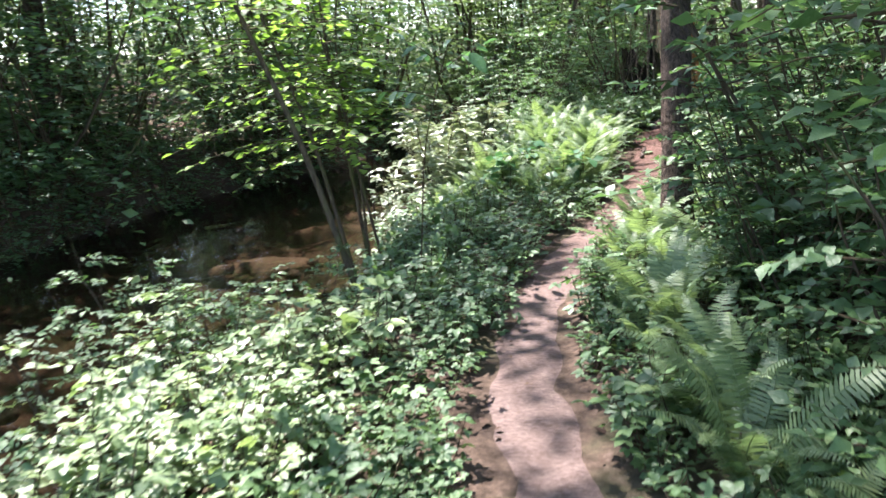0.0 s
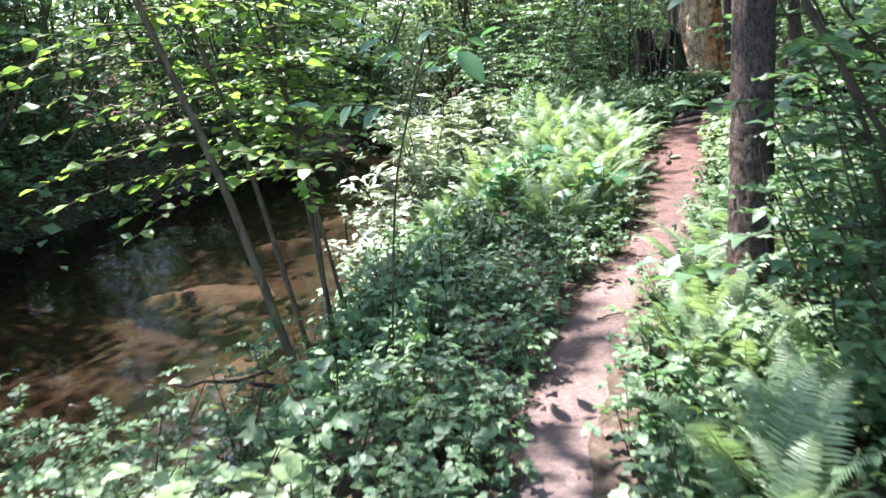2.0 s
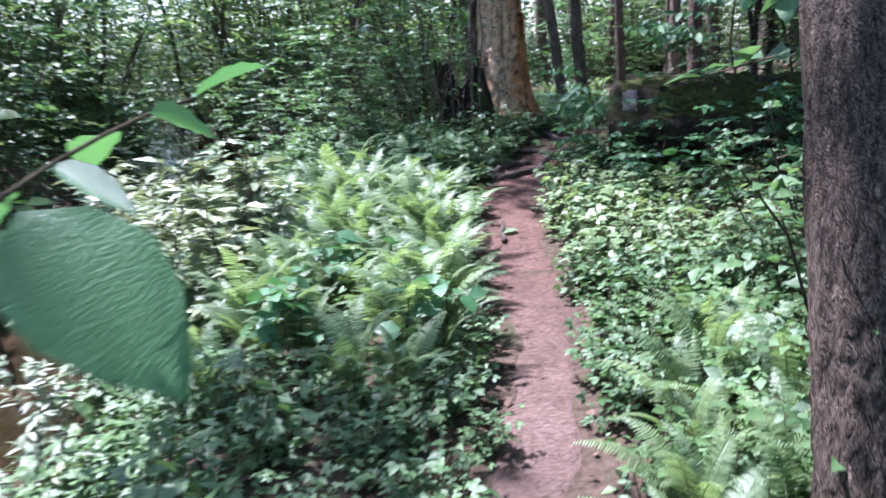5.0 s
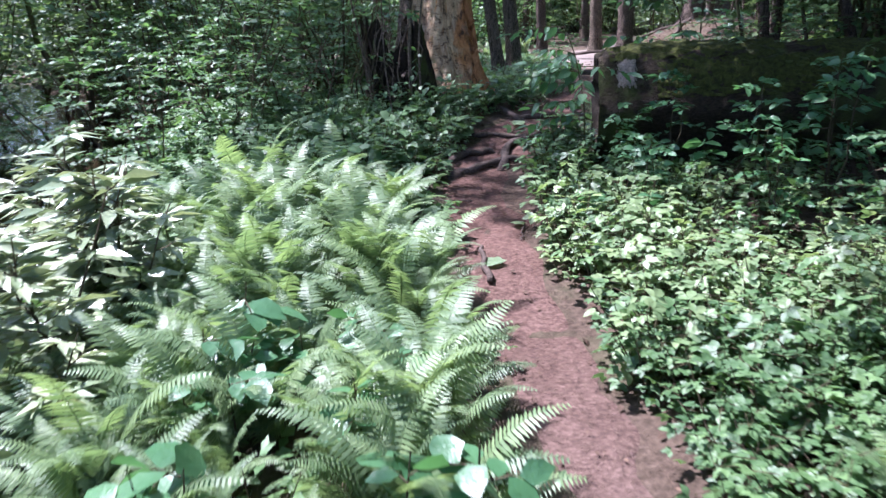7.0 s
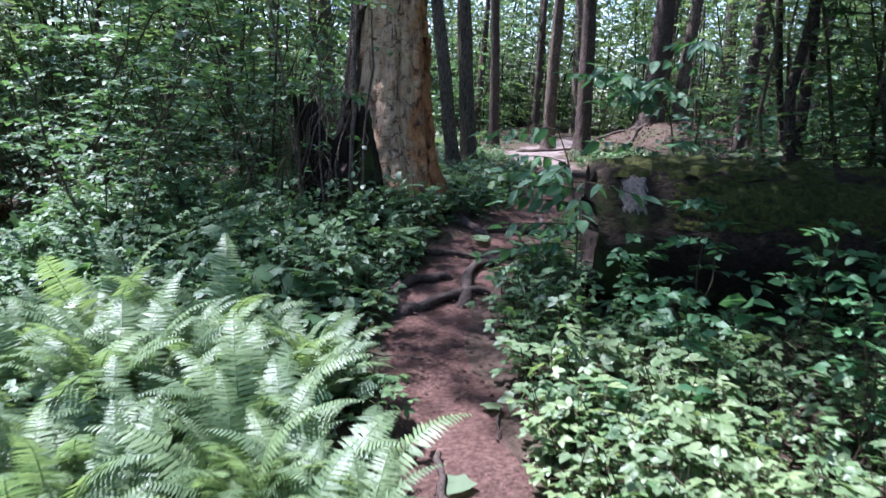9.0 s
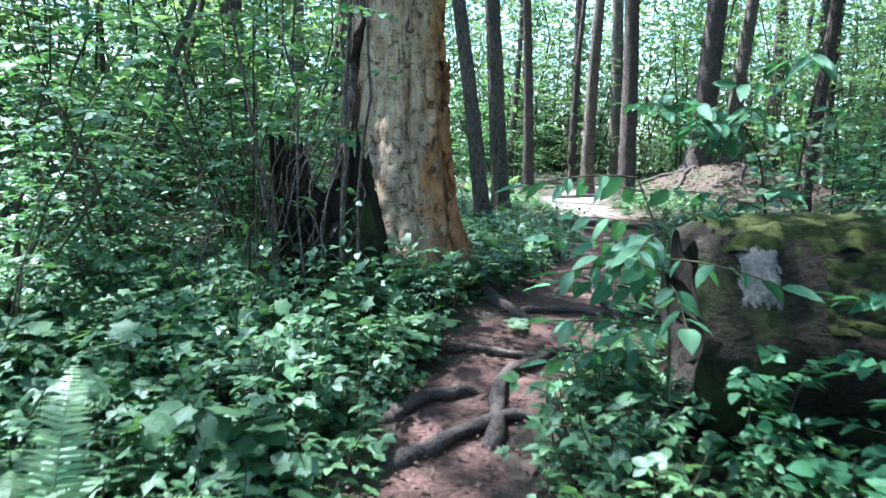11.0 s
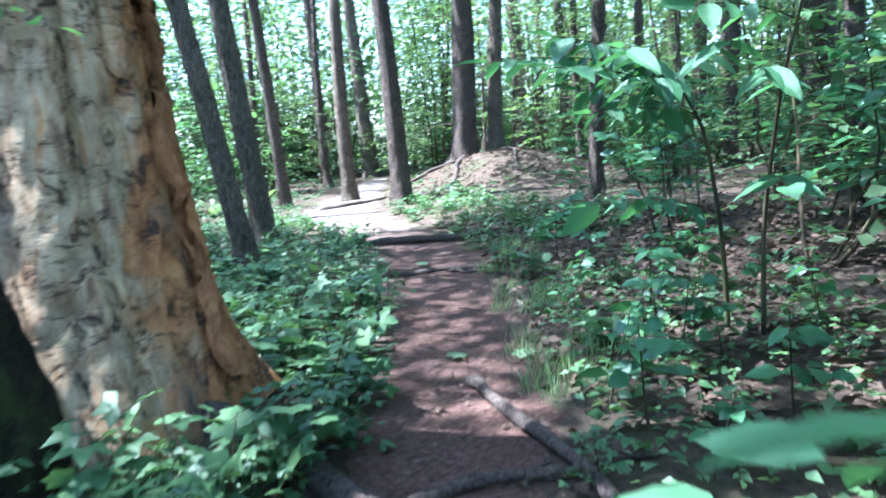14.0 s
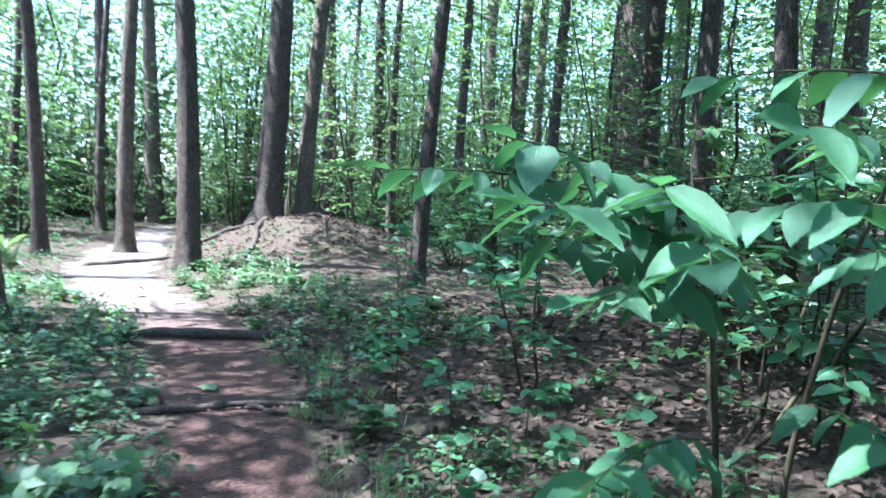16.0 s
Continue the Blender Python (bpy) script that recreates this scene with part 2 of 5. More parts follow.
def tube(points, radii, seg=8, rough=0.0, cap=True):
    """A round stem along points, with a radius at each; rough: uneven bark, as a share of the radius."""
    P = np.asarray(points, dtype=float)
    R = np.broadcast_to(np.asarray(radii, dtype=float), (len(P),))
    T = np.gradient(P, axis=0)
    T /= np.linalg.norm(T, axis=1)[:, None] + 1e-9
    ref = np.array([0.0, 0, 1]) if abs(T[:, 2]).mean() < 0.8 else np.array([1.0, 0, 0])
    A = np.cross(T, ref)
    A /= np.linalg.norm(A, axis=1)[:, None] + 1e-9
    B = np.cross(T, A)
    ang = np.arange(seg) * 2 * np.pi / seg
    k = np.ones((len(P), seg)) if not rough else 1 + rough * rng.normal(0, 1, (len(P), seg))
    V = P[:, None, :] + (R[:, None] * k)[:, :, None] * (np.cos(ang)[None, :, None] * A[:, None, :] + np.sin(ang)[None, :, None] * B[:, None, :])
    V = V.reshape(-1, 3)
    i, j = np.meshgrid(np.arange(len(P) - 1), np.arange(seg), indexing="ij")
    j2 = (j + 1) % seg
    F = np.stack([i * seg + j, i * seg + j2, (i + 1) * seg + j2, (i + 1) * seg + j], -1).reshape(-1, 4)
    if cap:
        V = np.concatenate([V, P[:1] - T[:1] * R[0] * 0.3, P[-1:] + T[-1:] * R[-1] * 0.3])
        jj = np.arange(0, seg, 2)
        last = (len(P) - 1) * seg
        foot = np.stack([np.full(len(jj), len(V) - 2), (jj + 2) % seg, jj + 1, jj], -1)
        tip = np.stack([np.full(len(jj), len(V) - 1), last + jj, last + jj + 1, last + (jj + 2) % seg], -1)
        F = np.concatenate([F, foot, tip])
    return V, F


def bezier(a, b, sag=0.0, n=7, wob=0.0):
    """Points from a to b, bowed upward by sag, with a small wander."""
    a, b = np.asarray(a, float), np.asarray(b, float)
    s = np.linspace(0, 1, n)[:, None]
    P = a + (b - a) * s
    P[:, 2] += (4 * s * (1 - s))[:, 0] * sag
    if wob:
        w = rng.normal(0, wob, (n, 3))
        w[0] = 0
        P += w
    return P


def axes(y, z):
    """Turns whose y axis is y and whose z axis leans to z."""
    y = y / (np.linalg.norm(y, axis=1)[:, None] + 1e-9)
    x = np.cross(y, z)
    x /= np.linalg.norm(x, axis=1)[:, None] + 1e-9
    return np.stack([x, y, np.cross(x, y)], -1)


def scatter(template, pos, turn, size):
    """Copies of a small template (points, faces) at each place, turn and size, as one mesh."""
    v, f = template
    V = np.einsum("nij,kj->nki", turn, v) * np.asarray(size)[:, None, None] + pos[:, None, :]
    F = f[None] + (np.arange(len(pos)) * len(v))[:, None, None]
    return V.reshape(-1, 3), F.reshape(-1, f.shape[1])


def leaf_shape(wide=0.28, fold=0.10, droop=0.12, high=0.45):
    """An oval pointed leaf of length 1 along y, folded at its midrib."""
    v = [(0, 0, 0), (0, 0.33, 0), (0, 0.70, -droop * 0.4), (0, 1, -droop),
         (-wide, high - 0.12, fold), (-wide * 0.78, 0.70, fold * 0.7 - droop * 0.4), (wide, high - 0.12, fold), (wide * 0.78, 0.70, fold * 0.7 - droop * 0.4)]
    f = [(0, 1, 4), (4, 1, 2), (4, 2, 5), (5, 2, 3), (0, 6, 1), (6, 2, 1), (6, 7, 2), (7, 3, 2)]
    return np.array(v, float), np.array(f)


LEAF = leaf_shape()
LEAF_BROAD = leaf_shape(0.36, 0.06, 0.15)
LEAF_LONG = leaf_shape(0.15, 0.05, 0.10, 0.5)
LEAF_LOW = (np.array([(0, 0, 0), (0, 0.5, 0), (0, 1, -0.14), (-0.32, 0.45, 0.09), (0.32, 0.45, 0.09)], float), np.array([(0, 1, 3), (3, 1, 2), (0, 4, 1), (4, 2, 1)]))
DIAMOND = (np.array([(0, 0, 0), (-0.3, 0.5, 0.06), (0, 1, -0.08), (0.3, 0.5, 0.06)], float), np.array([(0, 3, 2), (0, 2, 1)]))


def lobed_leaf():
    """A five-lobed palmate leaf of length 1."""
    v, f = [(0, 0.25, 0.0)], []
    tips = [(-150, 0.30), (-105, 0.55), (-78, 0.44), (-45, 0.68), (-20, 0.54), (0, 0.78), (20, 0.54), (45, 0.68), (78, 0.44), (105, 0.55), (150, 0.30)]
    for a, r in tips:
        v.append((math.sin(radians(a)) * r, 0.25 + math.cos(radians(a)) * r, -0.10 * r))
    f = [(0, i + 1, i) for i in range(1, len(tips))] + [(0, 1, len(tips))]
    return np.array(v, float), np.array(f)


LOBED = lobed_leaf()


def trefoil():
    """Three oval leaflets on one short stalk, overall length 1."""
    v, f = LEAF
    out = []
    for a, s, up in ((0, 0.72, 0.0), (68, 0.62, -0.05), (-68, 0.62, -0.05)):
        c, d = math.cos(radians(a)), math.sin(radians(a))
        out.append((np.stack([v[:, 0] * c * 1.15 - v[:, 1] * d, v[:, 0] * d * 1.15 + v[:, 1] * c, v[:, 2] + up * v[:, 1]], -1) * s + np.array([0, 0.28, 0]), f))
    return merged(out)


TREFOIL = trefoil()


def fine_leaf(wide, fold, droop, wave=0.02):
    """A large oval leaf with a rounded outline, side veins as shallow waves, and a drooping tip."""
    n = 9
    s = np.linspace(0, 1, n)
    w = wide * np.sin(np.pi * s ** 0.85) ** 0.8 * (1 - 0.25 * s)
    V = []
    for k in range(n):
        z = -droop * s[k] ** 2 + wave * (k % 2)
        V += [(-w[k], s[k], fold * w[k] / wide + z), (-w[k] * 0.5, s[k] + 0.015, fold * 0.35 * w[k] / wide + z * 0.9), (0, s[k] + 0.02, -droop * s[k] ** 2),
              (w[k] * 0.5, s[k] + 0.015, fold * 0.35 * w[k] / wide + z * 0.9), (w[k], s[k], fold * w[k] / wide + z)]
    F = [(k * 5 + j, k * 5 + j + 1, k * 5 + j + 6, k * 5 + j + 5) for k in range(n - 1) for j in range(4)]
    return np.array(V), np.array(F)


def spray(start, way, length, count, size, template=LEAF, width=1.0, droop=0.25, flat=0.35, hang=0.18):
    """Leaves set left and right along a twig, lying in a sloping plane: places, turns, sizes, and the twig's points."""
    way = np.asarray(way, float)
    way = way / np.linalg.norm(way)
    s = np.linspace(0.15, 1.0, count)
    P = np.asarray(start, float) + way * (s * length)[:, None]
    P[:, 2] -= droop * length * s ** 2
    side = np.cross(way, (0, 0, 1.0))
    side /= np.linalg.norm(side) + 1e-9
    sg = np.where(np.arange(count) % 2 == 0, 1.0, -1.0)[:, None]
    y = way * 0.55 + side * sg * width + rng.normal(0, 0.22, (count, 3)) + np.array([0, 0, -hang])
    y[-1] = way + np.array([0, 0, -0.2])
    z = np.array([0, 0, 1.0]) + rng.normal(0, flat, (count, 3))
    twig = np.concatenate([[np.asarray(start, float)], P[::max(1, count // 4)], P[-1:]])
    return P, axes(y, z), size * rng.uniform(0.6, 1.15, count), twig


def foliage(sprays, template):
    return scatter(template, np.concatenate([s[0] for s in sprays]), np.concatenate([s[1] for s in sprays]), np.concatenate([s[2] for s in sprays]))

# ---- the lie of the land ----
WATER_Z = -0.55


def path_mid(y):
    return np.interp(y, [-40, -4, 1.8, 2.5, 3.1, 3.9, 5.3, 6.5, 7.4, 9, 10, 11.1, 12.1, 13.1, 14.4, 16.5, 18.5, 20, 23.5, 26, 31, 36, 60],
                     [8, 3.1, 2.06, 1.82, 1.70, 1.61, 1.65, 1.87, 2.02, 2.08, 2.08, 2.12, 2.43, 3.03, 3.78, 4.85, 5.77, 6.35, 6.85, 7.55, 9.6, 12.3, 24])


def path_half(y):
    return np.interp(y, [-4, 3, 6, 8, 11, 13, 16, 20, 24, 31, 36, 60], [0.25, 0.20, 0.17, 0.21, 0.28, 0.42, 0.48, 0.52, 0.75, 1.0, 0.7, 0.5])


def path_z(y):
    return np.interp(y, [0, 9, 10, 11.7, 13.2, 17.4, 19.7, 25, 31, 60], [-0.25, -0.22, -0.07, 0.04, 0.19, 0.12, 0.02, -0.05, -0.3, -0.1])


def near_edge(y):
    return np.interp(y, [-40, -6, 2, 4.5, 6, 8, 10.3, 17, 24, 40, 80], [-2, -0.6, -0.45, -0.05, -0.45, -0.65, -1.0, -1.8, -5, -14, -34])


def far_edge(y):
    return np.interp(y, [-40, -6, 5, 8, 10, 12, 14, 18, 24, 40, 80], [-6, -5, -4.7, -5.1, -5.0, -4.4, -4.0, -4.3, -8, -18, -40])


def ripple(x, y):
    return (0.5 * np.sin(1.7 * x + 0.6 * y) * np.sin(1.3 * y - 0.4 * x + 1) + 0.3 * np.sin(3.9 * x - 1.1 * y + 2) * np.sin(3.3 * y + 0.7 * x)
            + 0.2 * np.sin(8.1 * x + 2.3 * y) * np.sin(7.3 * y - 1.9 * x))


def smooth01(s):
    s = np.clip(s, 0, 1)
    return s * s * (3 - 2 * s)


def land(x, y):
    """Height of the ground."""
    x, y = np.asarray(x, float), np.asarray(y, float)
    d = np.abs(x - path_mid(y)) - path_half(y)
    z = path_z(y) + 0.035 * smooth01(d / 0.25) + 0.05 * ripple(x, y) * smooth01(d / 1.2)
    z = z + 0.06 * smooth01((x - path_mid(y) - 0.6) / 3.0) + np.clip(x - path_mid(y) - 12, 0, 60) * 0.05
    z = z + 0.92 * np.exp(-((x - 12.3) / 2.6) ** 2 - ((y - 27.3) / 2.3) ** 2)      # the root mound
    z = z + 0.28 * np.exp(-((x - 2.3) / 0.75) ** 2 - ((y - 14.3) / 0.75) ** 2)      # around the snag
    e, f = near_edge(y), far_edge(y)
    reach = np.maximum(0.5, np.minimum(1.3, path_mid(y) - path_half(y) - e))
    up = smooth01((x - e) / reach)
    z = (WATER_Z - 0.06) * (1 - up) + z * up
    mid = np.clip((e - x) / np.maximum(e - f, 0.1), 0, 1)
    bed = WATER_Z - 0.03 - 0.30 * np.sin(np.pi * mid) ** 0.7 + 0.12 * np.clip(ripple(x * 0.8, y * 0.7), -1, 1) * np.sin(np.pi * mid)
    z = np.where((x < e) & (x > f), np.minimum(bed, z), z)
    over = f - x
    bank = WATER_Z - 0.05 + 0.75 * smooth01(over / 0.9) + 1.2 * smooth01((over - 1) / 6) + 0.10 * np.clip(over - 4, 0, 80) + 0.08 * ripple(x, y)
    return np.where(x <= f, bank, z)


def stretch_axis(lo, hi, step, far, grow=1.22):
    a = list(np.arange(lo, hi + step / 2, step))
    left, s = [], step
    while (left[-1] if left else lo) > -far:
        s *= grow
        left.append((left[-1] if left else lo) - s)
    right, s = [], step
    while (right[-1] if right else a[-1]) < far:
        s *= grow
        right.append((right[-1] if right else a[-1]) + s)
    return np.array(left[::-1] + a + right)


gx, gy = stretch_axis(-8, 15, 0.13, 700), stretch_axis(-3, 32, 0.13, 700)
GX, GY = np.meshgrid(gx, gy)
gi, gj = np.meshgrid(np.arange(len(gy) - 1), np.arange(len(gx) - 1), indexing="ij")
gk = gi * len(gx) + gj
ground = part("ground", (np.stack([GX.ravel(), GY.ravel(), land(GX, GY).ravel()], -1),
                         np.stack([gk, gk + 1, gk + len(gx) + 1, gk + len(gx)], -1).reshape(-1, 4)), FLOOR)
tagged(ground, "dark brown forest floor of humus, moss and leaf litter", "forest floor", kind="structure")

# trodden path: a slightly dished strip with ragged edges that sink under the litter
ys = np.arange(-4, 40, 0.1)
us = np.linspace(-1, 1, 13)
wob = 1 + 0.20 * np.sin(ys * 2.3) * np.sin(ys * 0.9 + 1) + 0.12 * np.sin(ys * 7.7 + 2)
PX = path_mid(ys)[:, None] + us[None] * (path_half(ys) * 1.22 * wob)[:, None] + 0.03 * np.sin(ys * 11)[:, None] * np.abs(us)[None]
PY = np.repeat(ys[:, None], 13, 1)
PZ = land(PX, PY) + 0.016 - 0.05 * np.abs(us)[None] ** 5 - 0.012 * (1 - us[None] ** 2) + 0.006 * ripple(PX * 5, PY * 5)
pi_, pj = np.meshgrid(np.arange(len(ys) - 1), np.arange(12), indexing="ij")
pk = pi_ * 13 + pj
trail = part("path", (np.stack([PX, PY, PZ], -1).reshape(-1, 3), np.stack([pk, pk + 1, pk + 14, pk + 13], -1).reshape(-1, 4)), DIRT)
tagged(trail, "narrow trodden path of pinkish-brown earth and needles", "path", kind="structure")

wy = np.arange(-40, 80, 0.5)
wu = np.linspace(0, 1, 24)
WX = (far_edge(wy) - 0.5)[:, None] * (1 - wu) + (near_edge(wy) + 0.5)[:, None] * wu
wi, wj = np.meshgrid(np.arange(len(wy) - 1), np.arange(23), indexing="ij")
wk = wi * 24 + wj
water = part("water", (np.stack([WX, np.repeat(wy[:, None], 24, 1), np.full(WX.shape, WATER_Z)], -1).reshape(-1, 3),
                       np.stack([wk, wk + 1, wk + 25, wk + 24], -1).reshape(-1, 4)), WATER)
tagged(water, "shallow clear brown stream with still reflections", "stream", kind="structure")

# ---- where the sun comes through the leaves: (x, y, radius) of the sunlit glades on the ground ----
GLADES = [(0.75, 1.55, 0.6), (0.3, 2.3, 0.35), (0.38, 4.3, 0.55), (1.65, 4.25, 0.3), (2.15, 4.3, 0.65), (2.1, 5.35, 0.5), (2.6, 5.9, 0.45), (1.75, 5.1, 0.22), (1.78, 5.85, 0.36), (1.95, 6.6, 0.4), (2.0, 7.3, 0.45), (2.35, 7.0, 0.5),
          (2.05, 8.1, 0.6), (2.45, 8.6, 0.75), (3.0, 9.2, 0.7), (2.55, 9.7, 0.5), (0.9, 9.2, 1.45), (0.7, 7.9, 0.8), (-0.5, 8.7, 1.5), (-0.3, 6.5, 0.5), (-0.5, 5.3, 0.4), (-1.5, 11, 1.3), (-1.0, 9.8, 0.9), 
          (-2.5, 6.8, 0.8), (-4.6, 13, 1.6), (-3.5, 12, 1.2), (-5.2, 4.8, 0.7), (-5.8, 8.5, 1.1), (-6.6, 12, 0.9), (-0.6, 12.6, 0.8), (0.3, 13.2, 0.6), (-0.3, 14.3, 0.8), (-1.5, 15.5, 1.2), (-1.0, 5.6, 0.55), (-1.4, 7.3, 0.8), (-0.9, 3.6, 0.4), (0.2, 11.6, 0.5), (-5.0, 2.0, 0.6), (4.6, 3.6, 0.6), (5.4, 6.6, 0.7), (3.6, 6.4, 0.4),
          (7.3, 24.2, 2.6), (9.6, 31, 4.5), (10.6, 26.6, 1.3), (6.2, 20.5, 0.6), (0.3, 21, 2.0), (5.5, 27, 3.0), (12.5, 34, 3.5), (15.5, 30.5, 2.0), (4.5, 35, 3.5)]


def shade_wanted(x, y):
    """How much canopy stands between the sun and a place on the ground, 0 to 1."""
    s = np.ones(len(x))
    for a, b, r in GLADES:
        d = np.hypot(x - a, y - b) / r
        s = np.minimum(s, smooth01((d - 0.85) / 0.35))
    return s


def open_to_sun(P, floor_z=0.0):
    """Keeps places that do not shade a glade."""
    k = (P[:, 2] - floor_z) / SUN.z
    return rng.uniform(0, 1, len(P)) < shade_wanted(P[:, 0] - SUN.x * k, P[:, 1] - SUN.y * k)


# ---- trees ----
def trunk_geo(base, top, r0, r1, seg=24, rings=40, ridge=0.06, flare=0.5, bend=0.04):
    """A tapered trunk with ridged bark and a flared foot."""
    base, top = np.asarray(base, float), np.asarray(top, float)
    L = np.linalg.norm(top - base)
    s = np.concatenate([np.linspace(0, 0.12, rings // 3, endpoint=False), np.linspace(0.12, 1, rings - rings // 3)])
    ang = np.arange(seg) * 2 * np.pi / seg
    ph = rng.uniform(0, 6, 6)
    C = base + (top - base) * s[:, None] + np.stack([np.sin(s * 5 + ph[0]) - np.sin(ph[0]), np.sin(s * 4 + ph[1]) - np.sin(ph[1]), 0 * s], -1) * bend * L * 0.2
    R = r0 + (r1 - r0) * s ** 0.8 + r0 * flare * np.exp(-s * L / 0.22)
    lobes = 1 + flare * 0.35 * np.exp(-s * L / 0.3)[:, None] * np.sin(ang * 5 + ph[2])[None]
    k = lobes * (1 + ridge * (np.sin(ang * 9 + ph[3] + 2 * np.sin(s * L * 2)[:, None]) * 0.6 + rng.normal(0, 0.6, (len(s), seg))))
    V = C[:, None] + (R[:, None] * k)[:, :, None] * np.stack([np.cos(ang), np.sin(ang), 0 * ang], -1)[None]
    i, j = np.meshgrid(np.arange(len(s) - 1), np.arange(seg), indexing="ij")
    F = np.stack([i * seg + j, i * seg + (j + 1) % seg, (i + 1) * seg + (j + 1) % seg, (i + 1) * seg + j], -1).reshape(-1, 4)
    return V.reshape(-1, 3), F


def ground_at(x, y, sink=0.06):
    return np.array([x, y, float(land(x, y)) - sink])


def crown(centre, spread, height, clumps, per, size, template=DIAMOND):
    """A broken crown: many small flat sprays of leaves with gaps between them, thinned where glades lie below."""
    c = np.asarray(centre, float) + rng.normal(0, 1, (clumps, 3)) * np.array([spread, spread, height]) * 0.5
    c = c[open_to_sun(c)]
    if len(c) == 0:
        c = np.asarray([centre], float)
    P = np.repeat(c, per, 0) + rng.normal(0, 1, (len(c) * per, 3)) * np.array([0.42, 0.42, 0.13])
    P = P[open_to_sun(P)]
    y = rng.normal(0, 1, (len(P), 3)) * np.array([1, 1, 0.3]) + np.array([0, 0, -0.25])
    z = np.array([0, 0, 1.0]) + rng.normal(0, 0.45, (len(P), 3))
    return scatter(template, P, axes(y, z), size * rng.uniform(0.6, 1.2, len(P)))


def tree(name, x, y, r, height, lean=(0, 0), bark=BARK, label="", crown_spec=None, seg=20, limbs=4, low=0.45):
    b = ground_at(x, y)
    t = b + np.array([lean[0], lean[1], height])
    ob = new(name)
    tagged(ob, label or "tall woodland tree with dark ridged bark", "tree")
    part("trunk", trunk_geo(b, t, r, r * 0.45, seg=seg, rings=36), bark, ob)
    for k in range(limbs):
        s = low + (0.95 - low) * (k + 0.5) / limbs
        a = rng.uniform(0, 6.28)
        p = b + (t - b) * s
        q = p + np.array([math.cos(a), math.sin(a), 0.35]) * rng.uniform(1.2, 2.4)
        part("limb", tube(bezier(p, q, 0.15, 6, 0.04), np.linspace(r * 0.28, r * 0.07, 6), 6), bark, ob)
    if crown_spec:
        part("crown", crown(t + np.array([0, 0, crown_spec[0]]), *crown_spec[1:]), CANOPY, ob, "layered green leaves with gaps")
    return ob


def hemlock_boughs(ob, base, top, start, count, reach, mat=NEEDLE):
    """Dead and living drooping side branches with fine needles on a conifer trunk."""
    twigs, fol = [], []
    for k in range(count):
        s = start + (1 - start) * (k + rng.uniform(0, 1)) / count
        a = rng.uniform(0, 6.28)
        p = base + (top - base) * s
        L = reach * rng.uniform(0.6, 1.1) * (1.15 - s * 0.6)
        w = np.array([math.cos(a), math.sin(a), rng.uniform(-0.25, 0.1)])
        pts = bezier(p, p + w * L, 0.12 * L, 6, 0.03)
        twigs.append(tube(pts, np.linspace(0.018, 0.004, 6), 4, cap=False))
        for q in pts[2:]:
            for sd in (-1, 1):
                v = np.cross(w, (0, 0, 1.0)) * sd + w * 0.6
                fol.append(spray(q, v, L * 0.35, 12, 0.075, width=1.2, droop=0.3))
    part("branchwork", merged(twigs), BARK, ob)
    part("foliage", foliage(fol, (DIAMOND[0] * np.array([0.35, 1, 0.5]), DIAMOND[1])), mat, ob, "drooping sprays of fine dark needles")


# dark leaning tree beside the path
d_tree = new("tree")
tagged(d_tree, "dark rough-barked tree trunk standing close beside the path", "tree")
db = ground_at(2.44, 4.98)
dt = db + np.array([-0.05, 1.9, 9.0])
part("trunk", trunk_geo(db, dt, 0.108, 0.078, seg=40, rings=120, ridge=0.055, flare=0.35, bend=0.0), BARK_DARK, d_tree)
for a, h in ((0.6, 4.2), (2.6, 5.0), (4.4, 5.6), (5.6, 6.6)):
    p = db + (dt - db) * h / 9
    q = p + np.array([math.cos(a) * 1.8, math.sin(a) * 1.8, 0.7])
    part("limb", tube(bezier(p, q, 0.1, 6, 0.03), np.linspace(0.045, 0.012, 6), 6), BARK, d_tree)
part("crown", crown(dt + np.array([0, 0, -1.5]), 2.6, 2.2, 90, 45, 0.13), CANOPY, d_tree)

# the dead snag
snag = new("dead_snag_tree")
tagged(snag, "huge dead snag with bare orange and pale weathered wood", "dead tree")
SB = np.array([2.30, 14.42, float(land(2.3, 14.42)) - 0.1])
seg, rings = 120, 150
hs = np.linspace(0, 6.5, rings)
ang = np.arange(seg) * 2 * np.pi / seg
H_, A_ = np.meshgrid(hs, ang, indexing="ij")
rad = 0.255 + 0.20 * np.exp(-H_ / 1.25) + 0.26 * np.exp(-H_ / 0.35) * (0.6 + 0.4 * np.sin(3 * A_ + 0.4)) - 0.012 * H_
rad += 0.020 * np.sin(A_ * 7 + 1.5 * np.sin(H_ * 0.8)) + 0.010 * np.sin(A_ * 17 + 3 * np.sin(H_ * 1.1))
rad += 0.012 * np.sin(H_ * 6 + 3 * np.sin(A_ * 3)) * np.sin(A_ * 11 + H_ * 2) + rng.normal(0, 0.0035, H_.shape)
pits = rng.uniform(0, 1, (340, 3))
for u, v, w in pits[:, :3]:
    a0, h0, dep = -math.pi * (0.02 + 0.96 * u), 0.15 + v * 3.0, 0.014 + 0.03 * w ** 3
    wid, hig = 0.03 + 0.06 * w, 0.012 + 0.05 * (1 - w)
    rad -= dep * np.exp(-((A_ - a0 % (2 * math.pi)) / wid) ** 2 - ((H_ - h0) / hig) ** 2)
rad -= 0.10 * np.exp(-((A_ - 5.05) / 0.16) ** 4 - ((H_ - 2.02) / 0.13) ** 4)          # pecked hole
